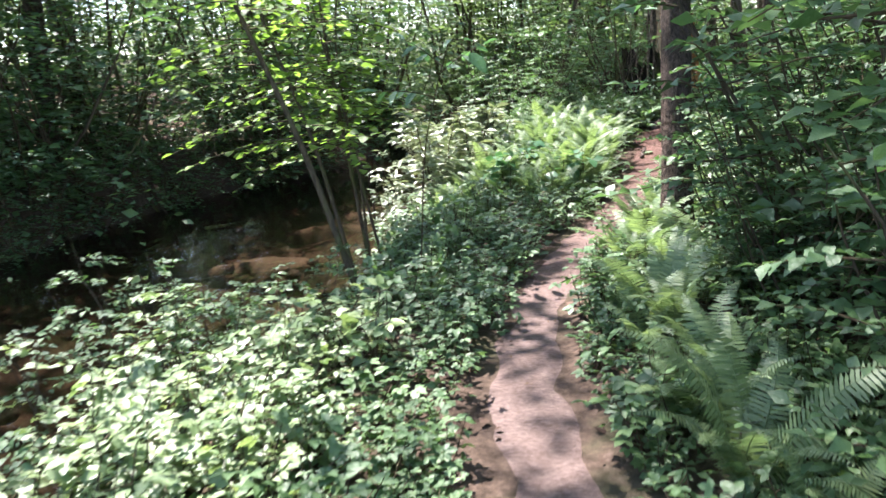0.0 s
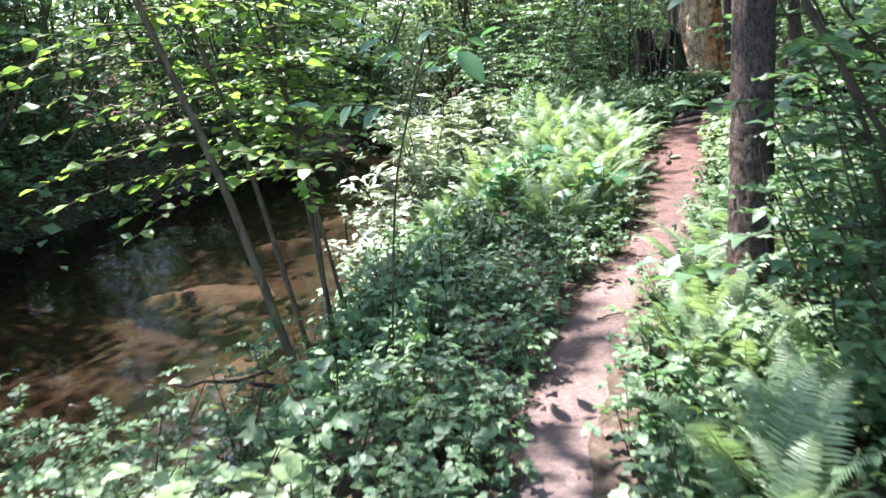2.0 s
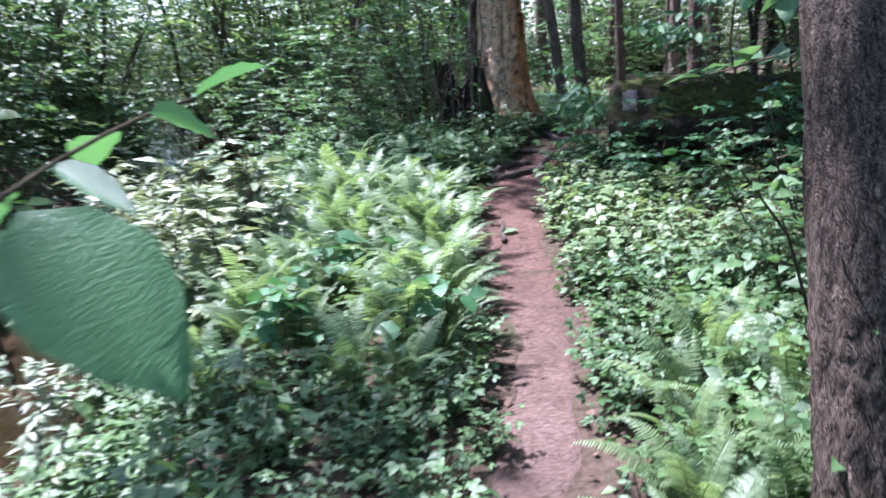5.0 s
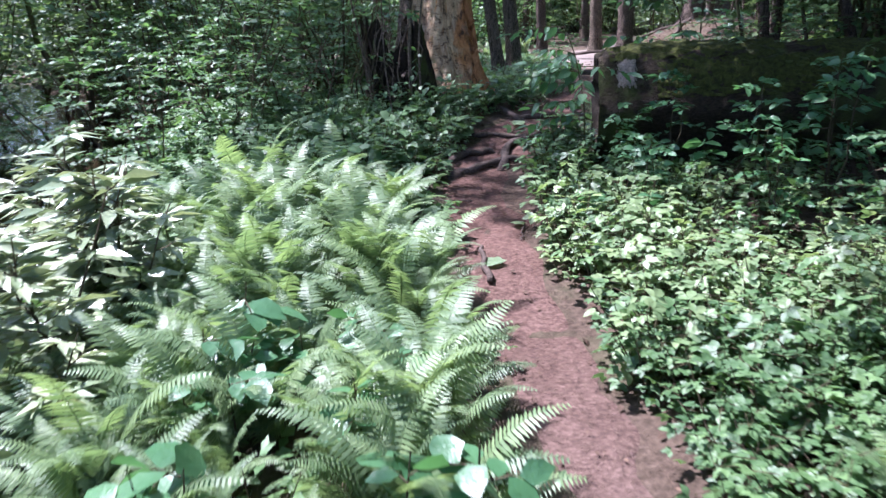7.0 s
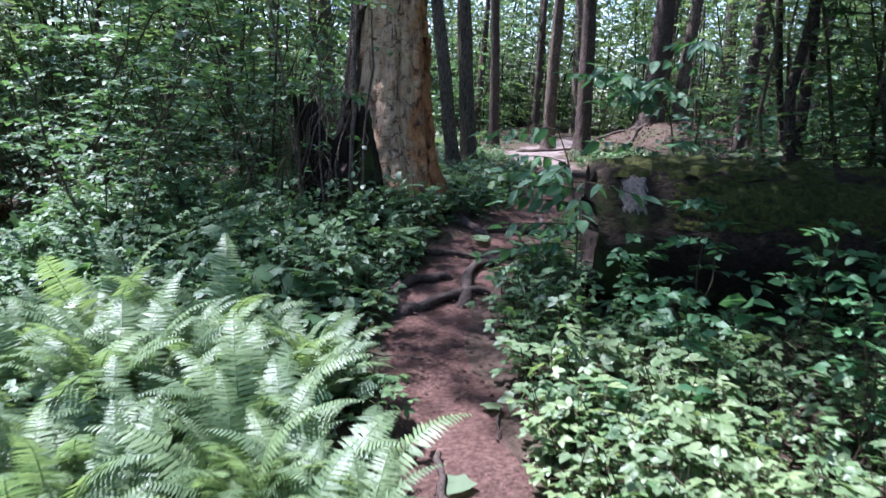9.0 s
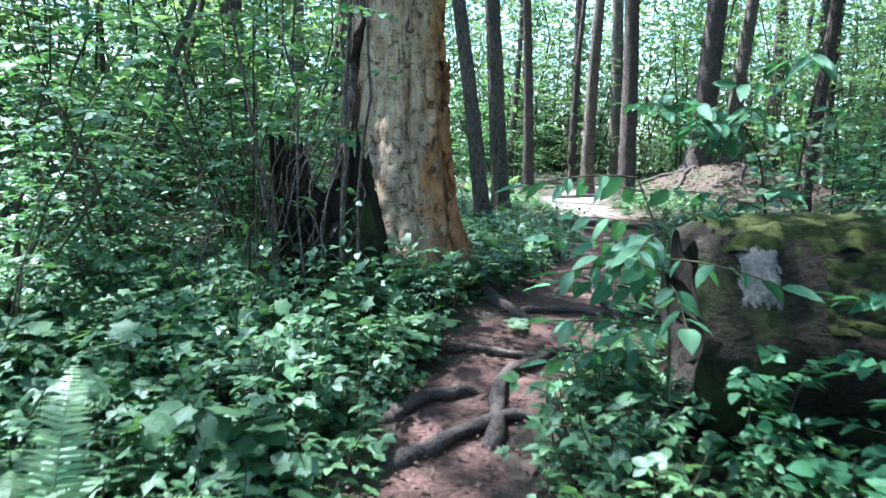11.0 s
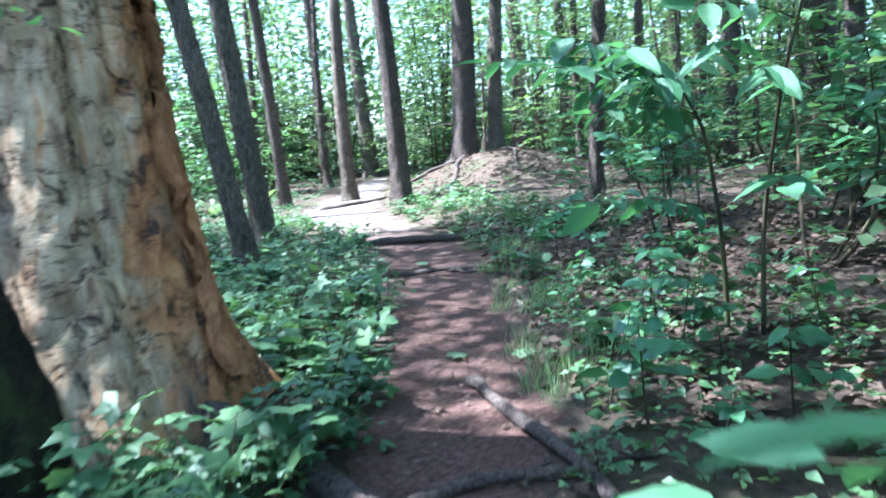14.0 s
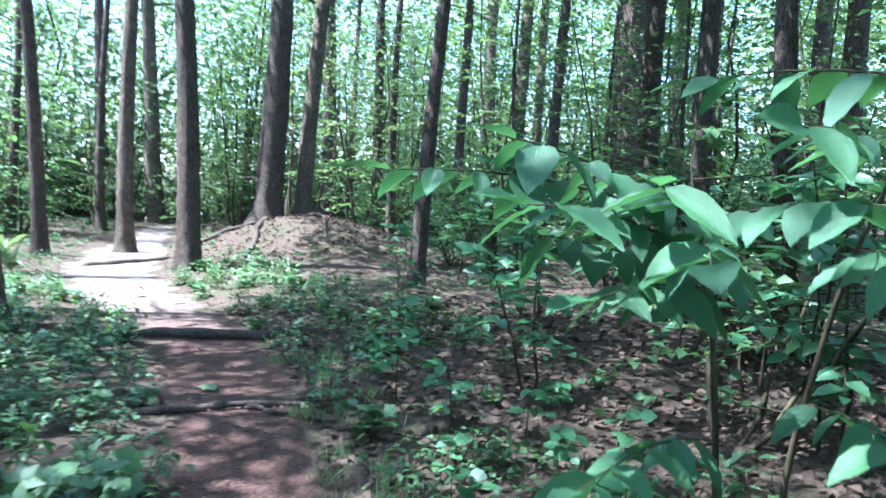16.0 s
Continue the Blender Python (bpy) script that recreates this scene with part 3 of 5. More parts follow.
SV = np.stack([SB[0] + rad * np.cos(A_) + 0.015 * H_, SB[1] + rad * np.sin(A_), SB[2] + H_ + 0.10 * np.sin(A_ * 5) * (H_ > 6.3)], -1).reshape(-1, 3)
i, j = np.meshgrid(np.arange(rings - 1), np.arange(seg), indexing="ij")
SF = np.stack([i * seg + j, i * seg + (j + 1) % seg, (i + 1) * seg + (j + 1) % seg, (i + 1) * seg + j], -1).reshape(-1, 4)
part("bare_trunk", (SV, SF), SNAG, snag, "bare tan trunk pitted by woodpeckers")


def shell(a0, a1, h0, h1, off, thick, na=26, nh=60, ragged=0.05):
    """A plate that clings to the snag between two angles and two heights."""
    a, h = np.meshgrid(np.linspace(a0, a1, na), np.linspace(h0, h1, nh), indexing="ij")
    u = np.linspace(-1, 1, na)[:, None]
    a = a + ragged * np.sin(h * 9 + u * 4) * (np.abs(u) ** 3)
    r = np.interp(h, [0, 0.15, 0.4, 1, 2, 6.5], [0.62, 0.53, 0.45, 0.36, 0.315, 0.20]) + off
    r = r + 0.018 * np.sin(a * 34 + 2.5 * np.sin(h * 3)) + rng.normal(0, 0.006, a.shape)
    out = np.stack([SB[0] + r * np.cos(a) + 0.015 * h, SB[1] + r * np.sin(a), SB[2] + h], -1)
    r2 = r - thick
    inn = np.stack([SB[0] + r2 * np.cos(a) + 0.015 * h, SB[1] + r2 * np.sin(a), SB[2] + h], -1)
    V = np.concatenate([out.reshape(-1, 3), inn.reshape(-1, 3)])
    k0 = na * nh
    p, q = np.meshgrid(np.arange(na - 1), np.arange(nh - 1), indexing="ij")
    f = np.stack([p * nh + q, (p + 1) * nh + q, (p + 1) * nh + q + 1, p * nh + q + 1], -1).reshape(-1, 4)
    rim = []
    for line in (np.arange(nh), (na - 1) * nh + np.arange(nh)):
        rim.append(np.stack([line[:-1], line[1:], line[1:] + k0, line[:-1] + k0], -1))
    for line in (np.arange(na) * nh, np.arange(na) * nh + nh - 1):
        rim.append(np.stack([line[:-1], line[1:], line[1:] + k0, line[:-1] + k0], -1))
    return V, np.concatenate([f, f + k0] + rim)


part("bark", shell(2.2, 3.62, 0.1, 6.3, 0.045, 0.05, 44, 110, 0.14), BARK_GREY, snag, "thick grey furrowed bark")
part("rotten_edge", shell(5.98, 6.2, 0.15, 1.5, 0.004, 0.05, 10, 50, 0.16), RED_ROT, snag, "crumbling orange rotten wood")
part("root_buttress", tube(np.array([(2.42, 14.30, 0.50), (2.74, 13.95, 0.40), (2.92, 13.62, 0.27), (3.06, 13.3, 0.19), (3.15, 13.05, 0.14)]),
                           [0.07, 0.065, 0.05, 0.04, 0.02], 12, 0.08), ROOT, snag, "dark brown root running to the path")
part("root_buttress", tube(np.array([(1.95, 14.1, 0.6), (1.8, 13.75, 0.35), (1.6, 13.4, 0.12), (1.5, 13.2, 0.0)]), [0.15, 0.12, 0.07, 0.03], 10, 0.08), ROOT, snag)

# hollow stump beside the snag
stump = new("hollow_stump")
tagged(stump, "dark broken hollow stump leaning against the snag", "stump")
cb = ground_at(1.86, 13.84)
sg = 40
hh = np.linspace(0, 1, 20)
an = np.arange(sg) * 2 * np.pi / sg
rim_h = 0.80 + 0.18 * np.sin(an * 2 + 2.6) + 0.06 * np.sin(an * 7) + rng.normal(0, 0.03, sg)
rim_h[(an > 3.9) & (an < 5.6)] -= 0.42
for nm, r_out, mt in (("outer_shell", 0.35, MOSSY), ("inner_wall", 0.28, NEAR_BLACK_WOOD)):
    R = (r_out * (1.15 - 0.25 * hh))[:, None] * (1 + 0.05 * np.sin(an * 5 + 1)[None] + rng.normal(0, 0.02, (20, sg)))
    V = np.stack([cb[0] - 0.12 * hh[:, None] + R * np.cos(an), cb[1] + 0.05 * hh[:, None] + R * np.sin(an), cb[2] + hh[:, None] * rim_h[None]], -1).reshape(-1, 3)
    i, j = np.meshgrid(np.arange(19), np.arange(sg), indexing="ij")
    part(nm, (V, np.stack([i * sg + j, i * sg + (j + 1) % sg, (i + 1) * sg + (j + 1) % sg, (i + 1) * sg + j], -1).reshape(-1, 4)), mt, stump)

# mossy fallen log
log = new("fallen_log")
tagged(log, "big rotting fallen log covered in moss and lichen", "fallen log")
la, lb = np.array([3.30, 11.80, 0.55]), np.array([9.0, 10.4, 0.60])
n = 90
P = la + (lb - la) * np.linspace(0, 1, n)[:, None]
sg = 44
an = np.arange(sg) * 2 * np.pi / sg
R = 0.45 + 0.03 * np.sin(np.linspace(0, 9, n))[:, None] + 0.02 * np.sin(an * 6 + 2)[None] + rng.normal(0, 0.010, (n, sg))
R[0] *= 0.86
R[0] += 0.05 * np.sin(an * 7)
ax_ = (lb - la) / np.linalg.norm(lb - la)
sd = np.cross(ax_, (0, 0, 1.0))
LOGV = P[:, None] + R[:, :, None] * (np.cos(an)[None, :, None] * sd + np.sin(an)[None, :, None] * np.cross(sd, ax_))
i, j = np.meshgrid(np.arange(n - 1), np.arange(sg), indexing="ij")
LF = np.stack([i * sg + j, (i + 1) * sg + j, (i + 1) * sg + (j + 1) % sg, i * sg + (j + 1) % sg], -1).reshape(-1, 4)
part("log_body", (LOGV.reshape(-1, 3), LF), MOSSY, log, "dark crumbling log surface")
ER = np.linspace(1, 0, 7)
EV = np.concatenate([(P[0] + (LOGV[0] - P[0]) * q - ax_ * 0.0 + ax_ * (0.10 * (1 - q) + rng.uniform(0, 0.05, (sg, 1)) * (q < 1))) for q in ER])
i, j = np.meshgrid(np.arange(6), np.arange(sg), indexing="ij")
part("broken_end", (EV, np.stack([i * sg + j, i * sg + (j + 1) % sg, (i + 1) * sg + (j + 1) % sg, (i + 1) * sg + j], -1).reshape(-1, 4)), NEAR_BLACK_WOOD, log)


R_log, sg_log = R, sg


def log_patch(s0, s1, a0, a1, lift, mat, name, label, ragged=0.5, holes=0.0):
    """A crust on the log between two stretches and two angles, with a ragged rim."""
    ns, na = 34, 22
    s, a = np.meshgrid(np.linspace(0, 1, ns), np.linspace(0, 1, na), indexing="ij")
    edge = np.minimum(np.minimum(s, 1 - s), np.minimum(a, 1 - a))
    rag = 0.12 * ragged * (np.sin(s * 23) * np.sin(a * 17 + 1) + np.sin(s * 41 + a * 31))
    out = lift * smooth01((edge + rag - 0.04) / 0.1) - 0.012
    out = out - holes * (np.sin(s * 29 + 2) * np.sin(a * 19) > 0.45) * 0.05
    ss, aa = s0 + (s1 - s0) * s, a0 + (a1 - a0) * a
    si, ai = ss * (n - 1), aa / (2 * np.pi) * sg_log
    i0, j0 = si.astype(int), ai.astype(int) % sg_log
    fs, fa_ = si - i0, ai - ai.astype(int)
    i1, j1 = np.minimum(i0 + 1, n - 1), (j0 + 1) % sg_log
    r = (R_log[i0, j0] * (1 - fs) + R_log[i1, j0] * fs) * (1 - fa_) + (R_log[i0, j1] * (1 - fs) + R_log[i1, j1] * fs) * fa_
    r = r + out + 0.008 + rng.normal(0, 0.002, s.shape)
    V = la + (lb - la) * ss[..., None] + r[..., None] * (np.cos(aa)[..., None] * sd + np.sin(aa)[..., None] * np.cross(sd, ax_))
    p, q = np.meshgrid(np.arange(ns - 1), np.arange(na - 1), indexing="ij")
    part(name, (V.reshape(-1, 3), np.stack([p * na + q, (p + 1) * na + q, (p + 1) * na + q + 1, p * na + q + 1], -1).reshape(-1, 4)), mat, log, label)


log_patch(0.014, 0.24, 0.9, 2.4, 0.03, MOSS, "moss", "yellow-green moss cushion", 1.3)
log_patch(0.075, 0.30, 0.22, 0.92, 0.018, MOSS, "moss", "yellow-green moss cushion", 1.6)
log_patch(0.26, 0.6, 0.6, 2.5, 0.03, MOSS, "moss", "yellow-green moss cushion")
log_patch(0.022, 0.050, 0.40, 1.02, 0.014, LICHEN, "lichen_crust", "pale grey-white crust", 0.4)

# roots across the path
ROOTS = [([(2.02, 11.62), (2.25, 11.72), (2.5, 11.95), (2.78, 12.0)], 0.045), ([(2.05, 12.02), (2.3, 12.2), (2.55, 12.28)], 0.045),
         ([(2.30, 12.87), (2.51, 12.80), (2.78, 12.72), (3.06, 12.62)], 0.032), ([(2.48, 11.75), (2.56, 12.0), (2.72, 12.46), (3.0, 12.68), (3.28, 12.76)], 0.046),
         ([(3.86, 14.5), (3.83, 14.3), (3.74, 13.66), (3.6, 13.2), (3.4, 12.87), (3.3, 12.6)], 0.036), ([(3.0, 13.45), (3.3, 13.52), (3.62, 13.40), (3.95, 13.3)], 0.03),
         ([(4.7, 17.6), (5.1, 17.45), (5.5, 17.25), (5.75, 17.0)], 0.03), ([(5.3, 17.35), (5.45, 17.0), (5.55, 16.75)], 0.02),
         ([(5.8, 20.4), (6.25, 20.0), (6.7, 19.55), (7.3, 19.2)], 0.075), ([(5.6, 20.6), (6.0, 20.45), (6.5, 20.35)], 0.03), ([(7.6, 27.6), (8.3, 27.2), (9.0, 26.7)], 0.06), ([(11.6, 27.9), (10.9, 27.0), (10.2, 26.0), (9.6, 25.3)], 0.07), ([(12.4, 27.6), (12.2, 26.6), (11.6, 25.6)], 0.06), ([(11.5, 28.0), (10.4, 27.6), (9.3, 27.0)], 0.06)]
for pts, r in [(p, q * 0.78) for p, q in ROOTS]:
    q = np.array(pts)
    s = np.linspace(0, 1, len(q))
    u = np.linspace(0, 1, 22)
    x, y = np.interp(u, s, q[:, 0]), np.interp(u, s, q[:, 1])
    x += 0.02 * np.sin(u * 13) + rng.normal(0, 0.004, 22)
    z = land(x, y) + 0.016 + r * (0.55 - 1.7 * (2 * u - 1) ** 6) + 0.008 * np.sin(u * 17)
    ob = part("root", tube(np.stack([x, y, z], -1), r * (1.15 - 0.5 * u) * (1 + 0.15 * np.sin(u * 23)), 10, 0.05), ROOT)
    tagged(ob, "knobbly grey tree root breaking the surface of the ground", "root", "roots across the path")


def stick(name, a, b, r, mat=ROOT, label="thin fallen stick lying on the ground", lift=0.02):
    pts = bezier((*a, 0), (*b, 0), 0, 9, 0.008)
    pts[:, 2] = land(pts[:, 0], pts[:, 1]) + lift
    return tagged(part(name, tube(pts, np.linspace(r, r * 0.6, 9), 6, 0.06), mat), label, "stick")


stick("stick", (1.96, 9.55), (1.99, 10.0), 0.022, ROOT, "pale barkless stick lying along the path", 0.03)
for k in range(46):
    y = rng.uniform(2, 24)
    x = path_mid(y) + rng.normal(0, 0.7)
    a = rng.uniform(0, 6.28)
    L = rng.uniform(0.08, 0.35)
    stick("stick", (x, y), (x + L * math.cos(a), y + L * math.sin(a)), rng.uniform(0.004, 0.010))

# ---- far trunks, by plan: x, y, radius, height, lean, bark ----
for x, y, r, h, lean, bk, lb_ in (
        (8.55, 25.2, 0.20, 15, (-0.2, 0.3), BARK, "straight tree with dark upper bark beside the path"),
        (9.9, 31.6, 0.21, 15, (0.3, 0.2), BARK_GREY, "slim pale-barked tree at the bend of the path"),
        (11.7, 28.1, 0.31, 16, (0.7, 0), BARK, "stout ridged tree on the root mound"), (12.5, 27.9, 0.20, 15, (0.8, 0), BARK_GREY, "pale sunlit tree on the root mound"),
        (10.6, 21.7, 0.13, 13, (0.5, 0), BARK, ""), (3.95, 18.9, 0.11, 12, (-1.9, 0.5), BARK_GREY, "grey tree leaning over the undergrowth"),
        (4.75, 21.2, 0.15, 13, (-1.6, 0.5), BARK_GREY, "grey tree leaning over the undergrowth"), (7.9, 31.2, 0.17, 14, (-0.5, 0), BARK, ""),
        (15.0, 42.0, 0.34, 16, (-1.5, 0), BARK_GREY, ""), (18.5, 23.0, 0.42, 18, (0.3, 0), BARK, "stout dark tree in the closed wood"), (21.5, 25.5, 0.33, 17, (0.2, 0), BARK_GREY, ""),
        (18.7, 27.1, 0.22, 16, (0.2, 0), BARK_GREY, ""), (17.2, 24.6, 0.16, 15, (0.5, 0), BARK, ""), (15.5, 26.0, 0.13, 14, (0.4, 0), BARK, ""),
        (20.2, 22.3, 0.18, 15, (0.6, 0), BARK, ""), (22, 20.5, 0.25, 15, (0.2, 0), BARK, ""), (19.0, 36.5, 0.3, 16, (0, 0), BARK, ""),
        (11.2, 17.4, 0.13, 13, (0.6, 0.3), BARK, ""), (9.3, 15.6, 0.11, 12, (0.3, 0.6), BARK, ""), (13.5, 19.5, 0.19, 14, (0.2, 0.2), BARK, ""), (16.0, 17.5, 0.22, 14, (0, 0), BARK, ""),
        (7.6, 9.5, 0.14, 12, (0.4, 0), BARK, ""), (6.0, 6.2, 0.12, 12, (0.2, 0.2), BARK, ""), (5.2, 2.4, 0.10, 12, (0.1, 0), BARK, ""), (10.4, 12.4, 0.17, 13, (0, 0), BARK, ""),
        (-7.5, 16.5, 0.22, 14, (0.9, 0), BARK, "dark tree on the far bank of the stream"), (-7.0, 9.0, 0.16, 13, (1.2, 0), BARK, "dark tree on the far bank of the stream"),
        (-9.5, 12.5, 0.25, 15, (0.5, 0), BARK, ""), (-8.5, 5.0, 0.2, 14, (0.8, 0), BARK, ""), (0.2, 24.5, 0.2, 14, (-0.3, 0), BARK, ""),
        (2.6, 29.0, 0.24, 15, (-0.8, 0), BARK_GREY, ""), (6.0, 38, 0.28, 16, (0, 0), BARK_GREY, ""), (1.0, 36, 0.25, 16, (0, 0), BARK, ""), (24, 33, 0.3, 16, (0, 0), BARK_GREY, ""), (27, 27, 0.3, 16, (0, 0), BARK, ""),
        (12.3, 40.5, 0.22, 16, (0.4, 0), BARK, ""), (17.5, 31.5, 0.18, 15, (0.2, 0), BARK, ""), (22.5, 29.5, 0.2, 15, (0.2, 0), BARK_GREY, ""), (3.3, 24.0, 0.14, 13, (-0.6, 0), BARK_GREY, "")):
    near = math.hypot(x - 4, y - 12) < 17
    tree("tree", x, y, r, h, lean, bk, lb_, (-1.5, 5.0, 5.0, 90, 36, 0.19), seg=24 if near else 16, limbs=5)

# thin young stems in the wood
for k in range(70):
    x, y = rng.uniform(7, 26), rng.uniform(13, 40)
    if abs(x - path_mid(y)) < 1.6 or math.hypot(x - 12, y - 27) < 3 or (x < 13.5 and y > 22):
        continue
    b = ground_at(x, y)
    h = rng.uniform(4, 9)
    ob = new("young_tree")
    tagged(ob, "thin straight young tree in the wood", "tree", "young trees")
    part("trunk", tube(bezier(b, b + np.array([rng.normal(0, 0.4), rng.normal(0, 0.3), h]), 0, 8, 0.03), np.linspace(rng.uniform(0.025, 0.06), 0.012, 8), 8, 0.04), BARK if k % 3 else BARK_GREY, ob)
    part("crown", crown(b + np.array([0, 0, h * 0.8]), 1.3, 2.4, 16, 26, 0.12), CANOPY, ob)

# hemlocks round the clearing
for x, y, h in ((8.7, 37.0, 12), (14.6, 33.0, 13), (4.4, 32.5, 12), (17.2, 30.4, 12), (11.6, 38.2, 13), (20.5, 37, 13), (2.0, 34, 13)):
    b = ground_at(x, y)
    ob = new("hemlock")
    tagged(ob, "hemlock with drooping sprays of fine needles", "conifer", "hemlocks")
    part("trunk", trunk_geo(b, b + np.array([0.2, 0, h]), 0.15, 0.05, 16, 24), BARK, ob)
    hemlock_boughs(ob, b, b + np.array([0.2, 0, h]), 0.12, 46, 2.6)

# ---- shrubs and saplings ----
TREFOIL_LOW = merged([(np.stack([LEAF_LOW[0][:, 0] * math.cos(a) - LEAF_LOW[0][:, 1] * math.sin(a), LEAF_LOW[0][:, 0] * math.sin(a) + LEAF_LOW[0][:, 1] * math.cos(a), LEAF_LOW[0][:, 2]], -1) * 0.68 + np.array([0, 0.28, 0]), LEAF_LOW[1]) for a in (0.0, 1.15, -1.15)])
LEAF_LOW_LONG = (LEAF_LOW[0] * np.array([0.5, 1, 0.6]), LEAF_LOW[1])
EYES = np.array([row[1] for row in PATH])


def clear_of_walk(x, y, d):
    yy = np.linspace(-0.5, 13.1, 60)
    return np.min(np.hypot(np.interp(yy, EYES[:, 1], EYES[:, 0]) - x, yy - y)) > d


def sprout(height, stems, twigs, leaves, size, template, spread=0.5, leaf_droop=0.25, bare=0.18, splay=0.45, twig_wood=True):
    """A many-stemmed shrub at the origin: its stems (each a tube) and all its leaf sprays."""
    tubes, fine, sprays, stalks = [], [], [], []
    for k in range(stems):
        a = rng.uniform(0, 6.28)
        top = np.array([math.cos(a) * splay * height, math.sin(a) * splay * height, height * rng.uniform(0.75, 1.0)])
        pts = bezier((rng.normal(0, 0.05), rng.normal(0, 0.05), -0.05), top, -0.05 * height, 8, 0.012 * height)
        few = slice(None) if height > 0.6 else [0, 3, 7]
        r0 = 0.004 + 0.0055 * height
        stalks.append(tube(pts[few], np.linspace(r0, r0 * 0.3, 8)[few], 5 if height > 0.6 else 3, cap=False))
        tubes.append(stalks[-1])
        for t in range(twigs):
            s = bare + (1 - bare) * (t + rng.uniform(0, 1)) / twigs
            p = np.array([np.interp(s * 7, np.arange(8), pts[:, c]) for c in range(3)])
            b = rng.uniform(0, 6.28)
            L = spread * rng.uniform(0.6, 1.2) * (1.2 - 0.6 * s)
            sp = spray(p, (math.cos(b), math.sin(b), rng.uniform(0.0, 0.5)), L, leaves, size, droop=leaf_droop)
            sprays.append(sp)
            tw = sp[3][[0, len(sp[3]) // 2, -1]]
            if twig_wood:
                fine.append(tube(tw, np.linspace(r0 * 0.4, 0.0015, 3), 3, cap=False))
    return stalks, fine, merged(tubes + fine), foliage(sprays, template)


def make_kind(name, label, category, group, stem_mat, leaf_mat, count, limit=300, **spec):
    """Several variants of a plant as pairs of meshes; past the limit, plants go into a joined rest."""
    raw = [sprout(**spec) for k in range(count)]
    low = [sprout(**{**spec, "template": TREFOIL_LOW if spec["template"] is TREFOIL else spec["template"], "twig_wood": False}) for k in range(3)] if spec["height"] < 0.6 else raw
    woody = spec["height"] > 0.6 and spec["stems"] < 6
    kinds = []
    for stalks, fine, wood, leaves in raw:
        pieces = [("stem", mesh_data("stem", *q, stem_mat)) for q in stalks] if woody else [("branchwork", mesh_data("branchwork", *wood, stem_mat))]
        if woody and fine:
            pieces.append(("branchwork", mesh_data("branchwork", *merged(fine), stem_mat)))
        kinds.append(pieces + [("foliage", mesh_data("foliage", *leaves, leaf_mat))])
    rest = REST.setdefault(name, ([], [], stem_mat, leaf_mat, label))
    tally = [0]

    def put(x, y, s=1.0, turn=None, label_here="", joined=False):
        k = int(rng.integers(count))
        rz = rng.uniform(0, 360) if turn is None else turn
        m = pose(x, y, float(land(x, y)), rng.normal(0, 4), rng.normal(0, 4), rz) @ Matrix.Scale(s, 4)
        if joined or tally[0] >= limit:
            M = np.array(m)
            for box_, (v, f) in zip(rest[:2], low[k % len(low)][2:]):
                box_.append((v @ M[:3, :3].T + M[:3, 3], f))
            return None
        tally[0] += 1
        ob = new(name)
        tagged(ob, label_here or label, category, group)
        for nm, me in kinds[k]:
            c = new(nm, me)
            c.parent = ob
            if nm != "stem":
                tagged(c, kind="stuff")
        ob.matrix_world = m
        return ob
    return put


REST = {}


shrub = make_kind("shrub", "leafy green woodland shrub with layered sprays", "shrub", "woodland shrubs", TWIG, SHRUB, 6,
                  height=1.9, stems=4, twigs=11, leaves=13, size=0.095, template=LEAF_LOW, spread=0.62)
bank_shrub = make_kind("overhanging_shrub", "shrub with flat leaf layers hanging over the stream", "shrub", "shrubs on the far bank", TWIG, SHRUB, 5,
                       height=2.4, stems=5, twigs=12, leaves=13, size=0.108, template=DIAMOND, spread=0.9, leaf_droop=0.45, bare=0.1, splay=0.45, twig_wood=False)
spicebush = make_kind("spicebush", "young spicebush with large glossy oval leaves", "shrub", "spicebushes", TWIG, SPICE, 5,
                      height=1.25, stems=2, twigs=7, leaves=8, size=0.125, template=LEAF, spread=0.40, leaf_droop=0.3, bare=0.4, splay=0.15)
rhodo = make_kind("rhododendron", "rhododendron with whorls of long pale glossy leaves", "shrub", "rhododendrons", TWIG, RHODO, 3,
                  height=1.0, stems=5, twigs=7, leaves=9, size=0.165, template=LEAF_LOW_LONG, spread=0.16, leaf_droop=-0.3, bare=0.35, splay=0.5)
seedling = make_kind("tree_seedling", "small seedling with a few broad green leaves", "seedling", "seedlings", TWIG, SPICE, 5,
                     height=0.38, stems=1, twigs=4, leaves=4, size=0.10, template=LEAF_BROAD, spread=0.13, bare=0.5, splay=0.1)
far_shrub = make_kind("far_shrub", "pale green shrub in the far wood", "shrub", "shrubs in the far wood", TWIG, SHRUB, 4,
                      height=2.6, stems=6, twigs=10, leaves=11, size=0.16, template=DIAMOND, spread=1.0, leaf_droop=0.3, bare=0.08, splay=0.4, twig_wood=False)

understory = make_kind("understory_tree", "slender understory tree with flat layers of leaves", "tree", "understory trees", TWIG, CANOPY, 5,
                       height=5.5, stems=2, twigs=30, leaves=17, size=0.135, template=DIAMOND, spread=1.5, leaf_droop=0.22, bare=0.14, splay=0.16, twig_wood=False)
laurel = make_kind("laurel_thicket_shrub", "dense dark evergreen shrub in deep shade", "shrub", "thicket shrubs", TWIG, SHRUB, 4,
                   height=2.6, stems=5, twigs=14, leaves=12, size=0.115, template=LEAF_LOW, spread=0.6, leaf_droop=0.3, bare=0.12, splay=0.3)
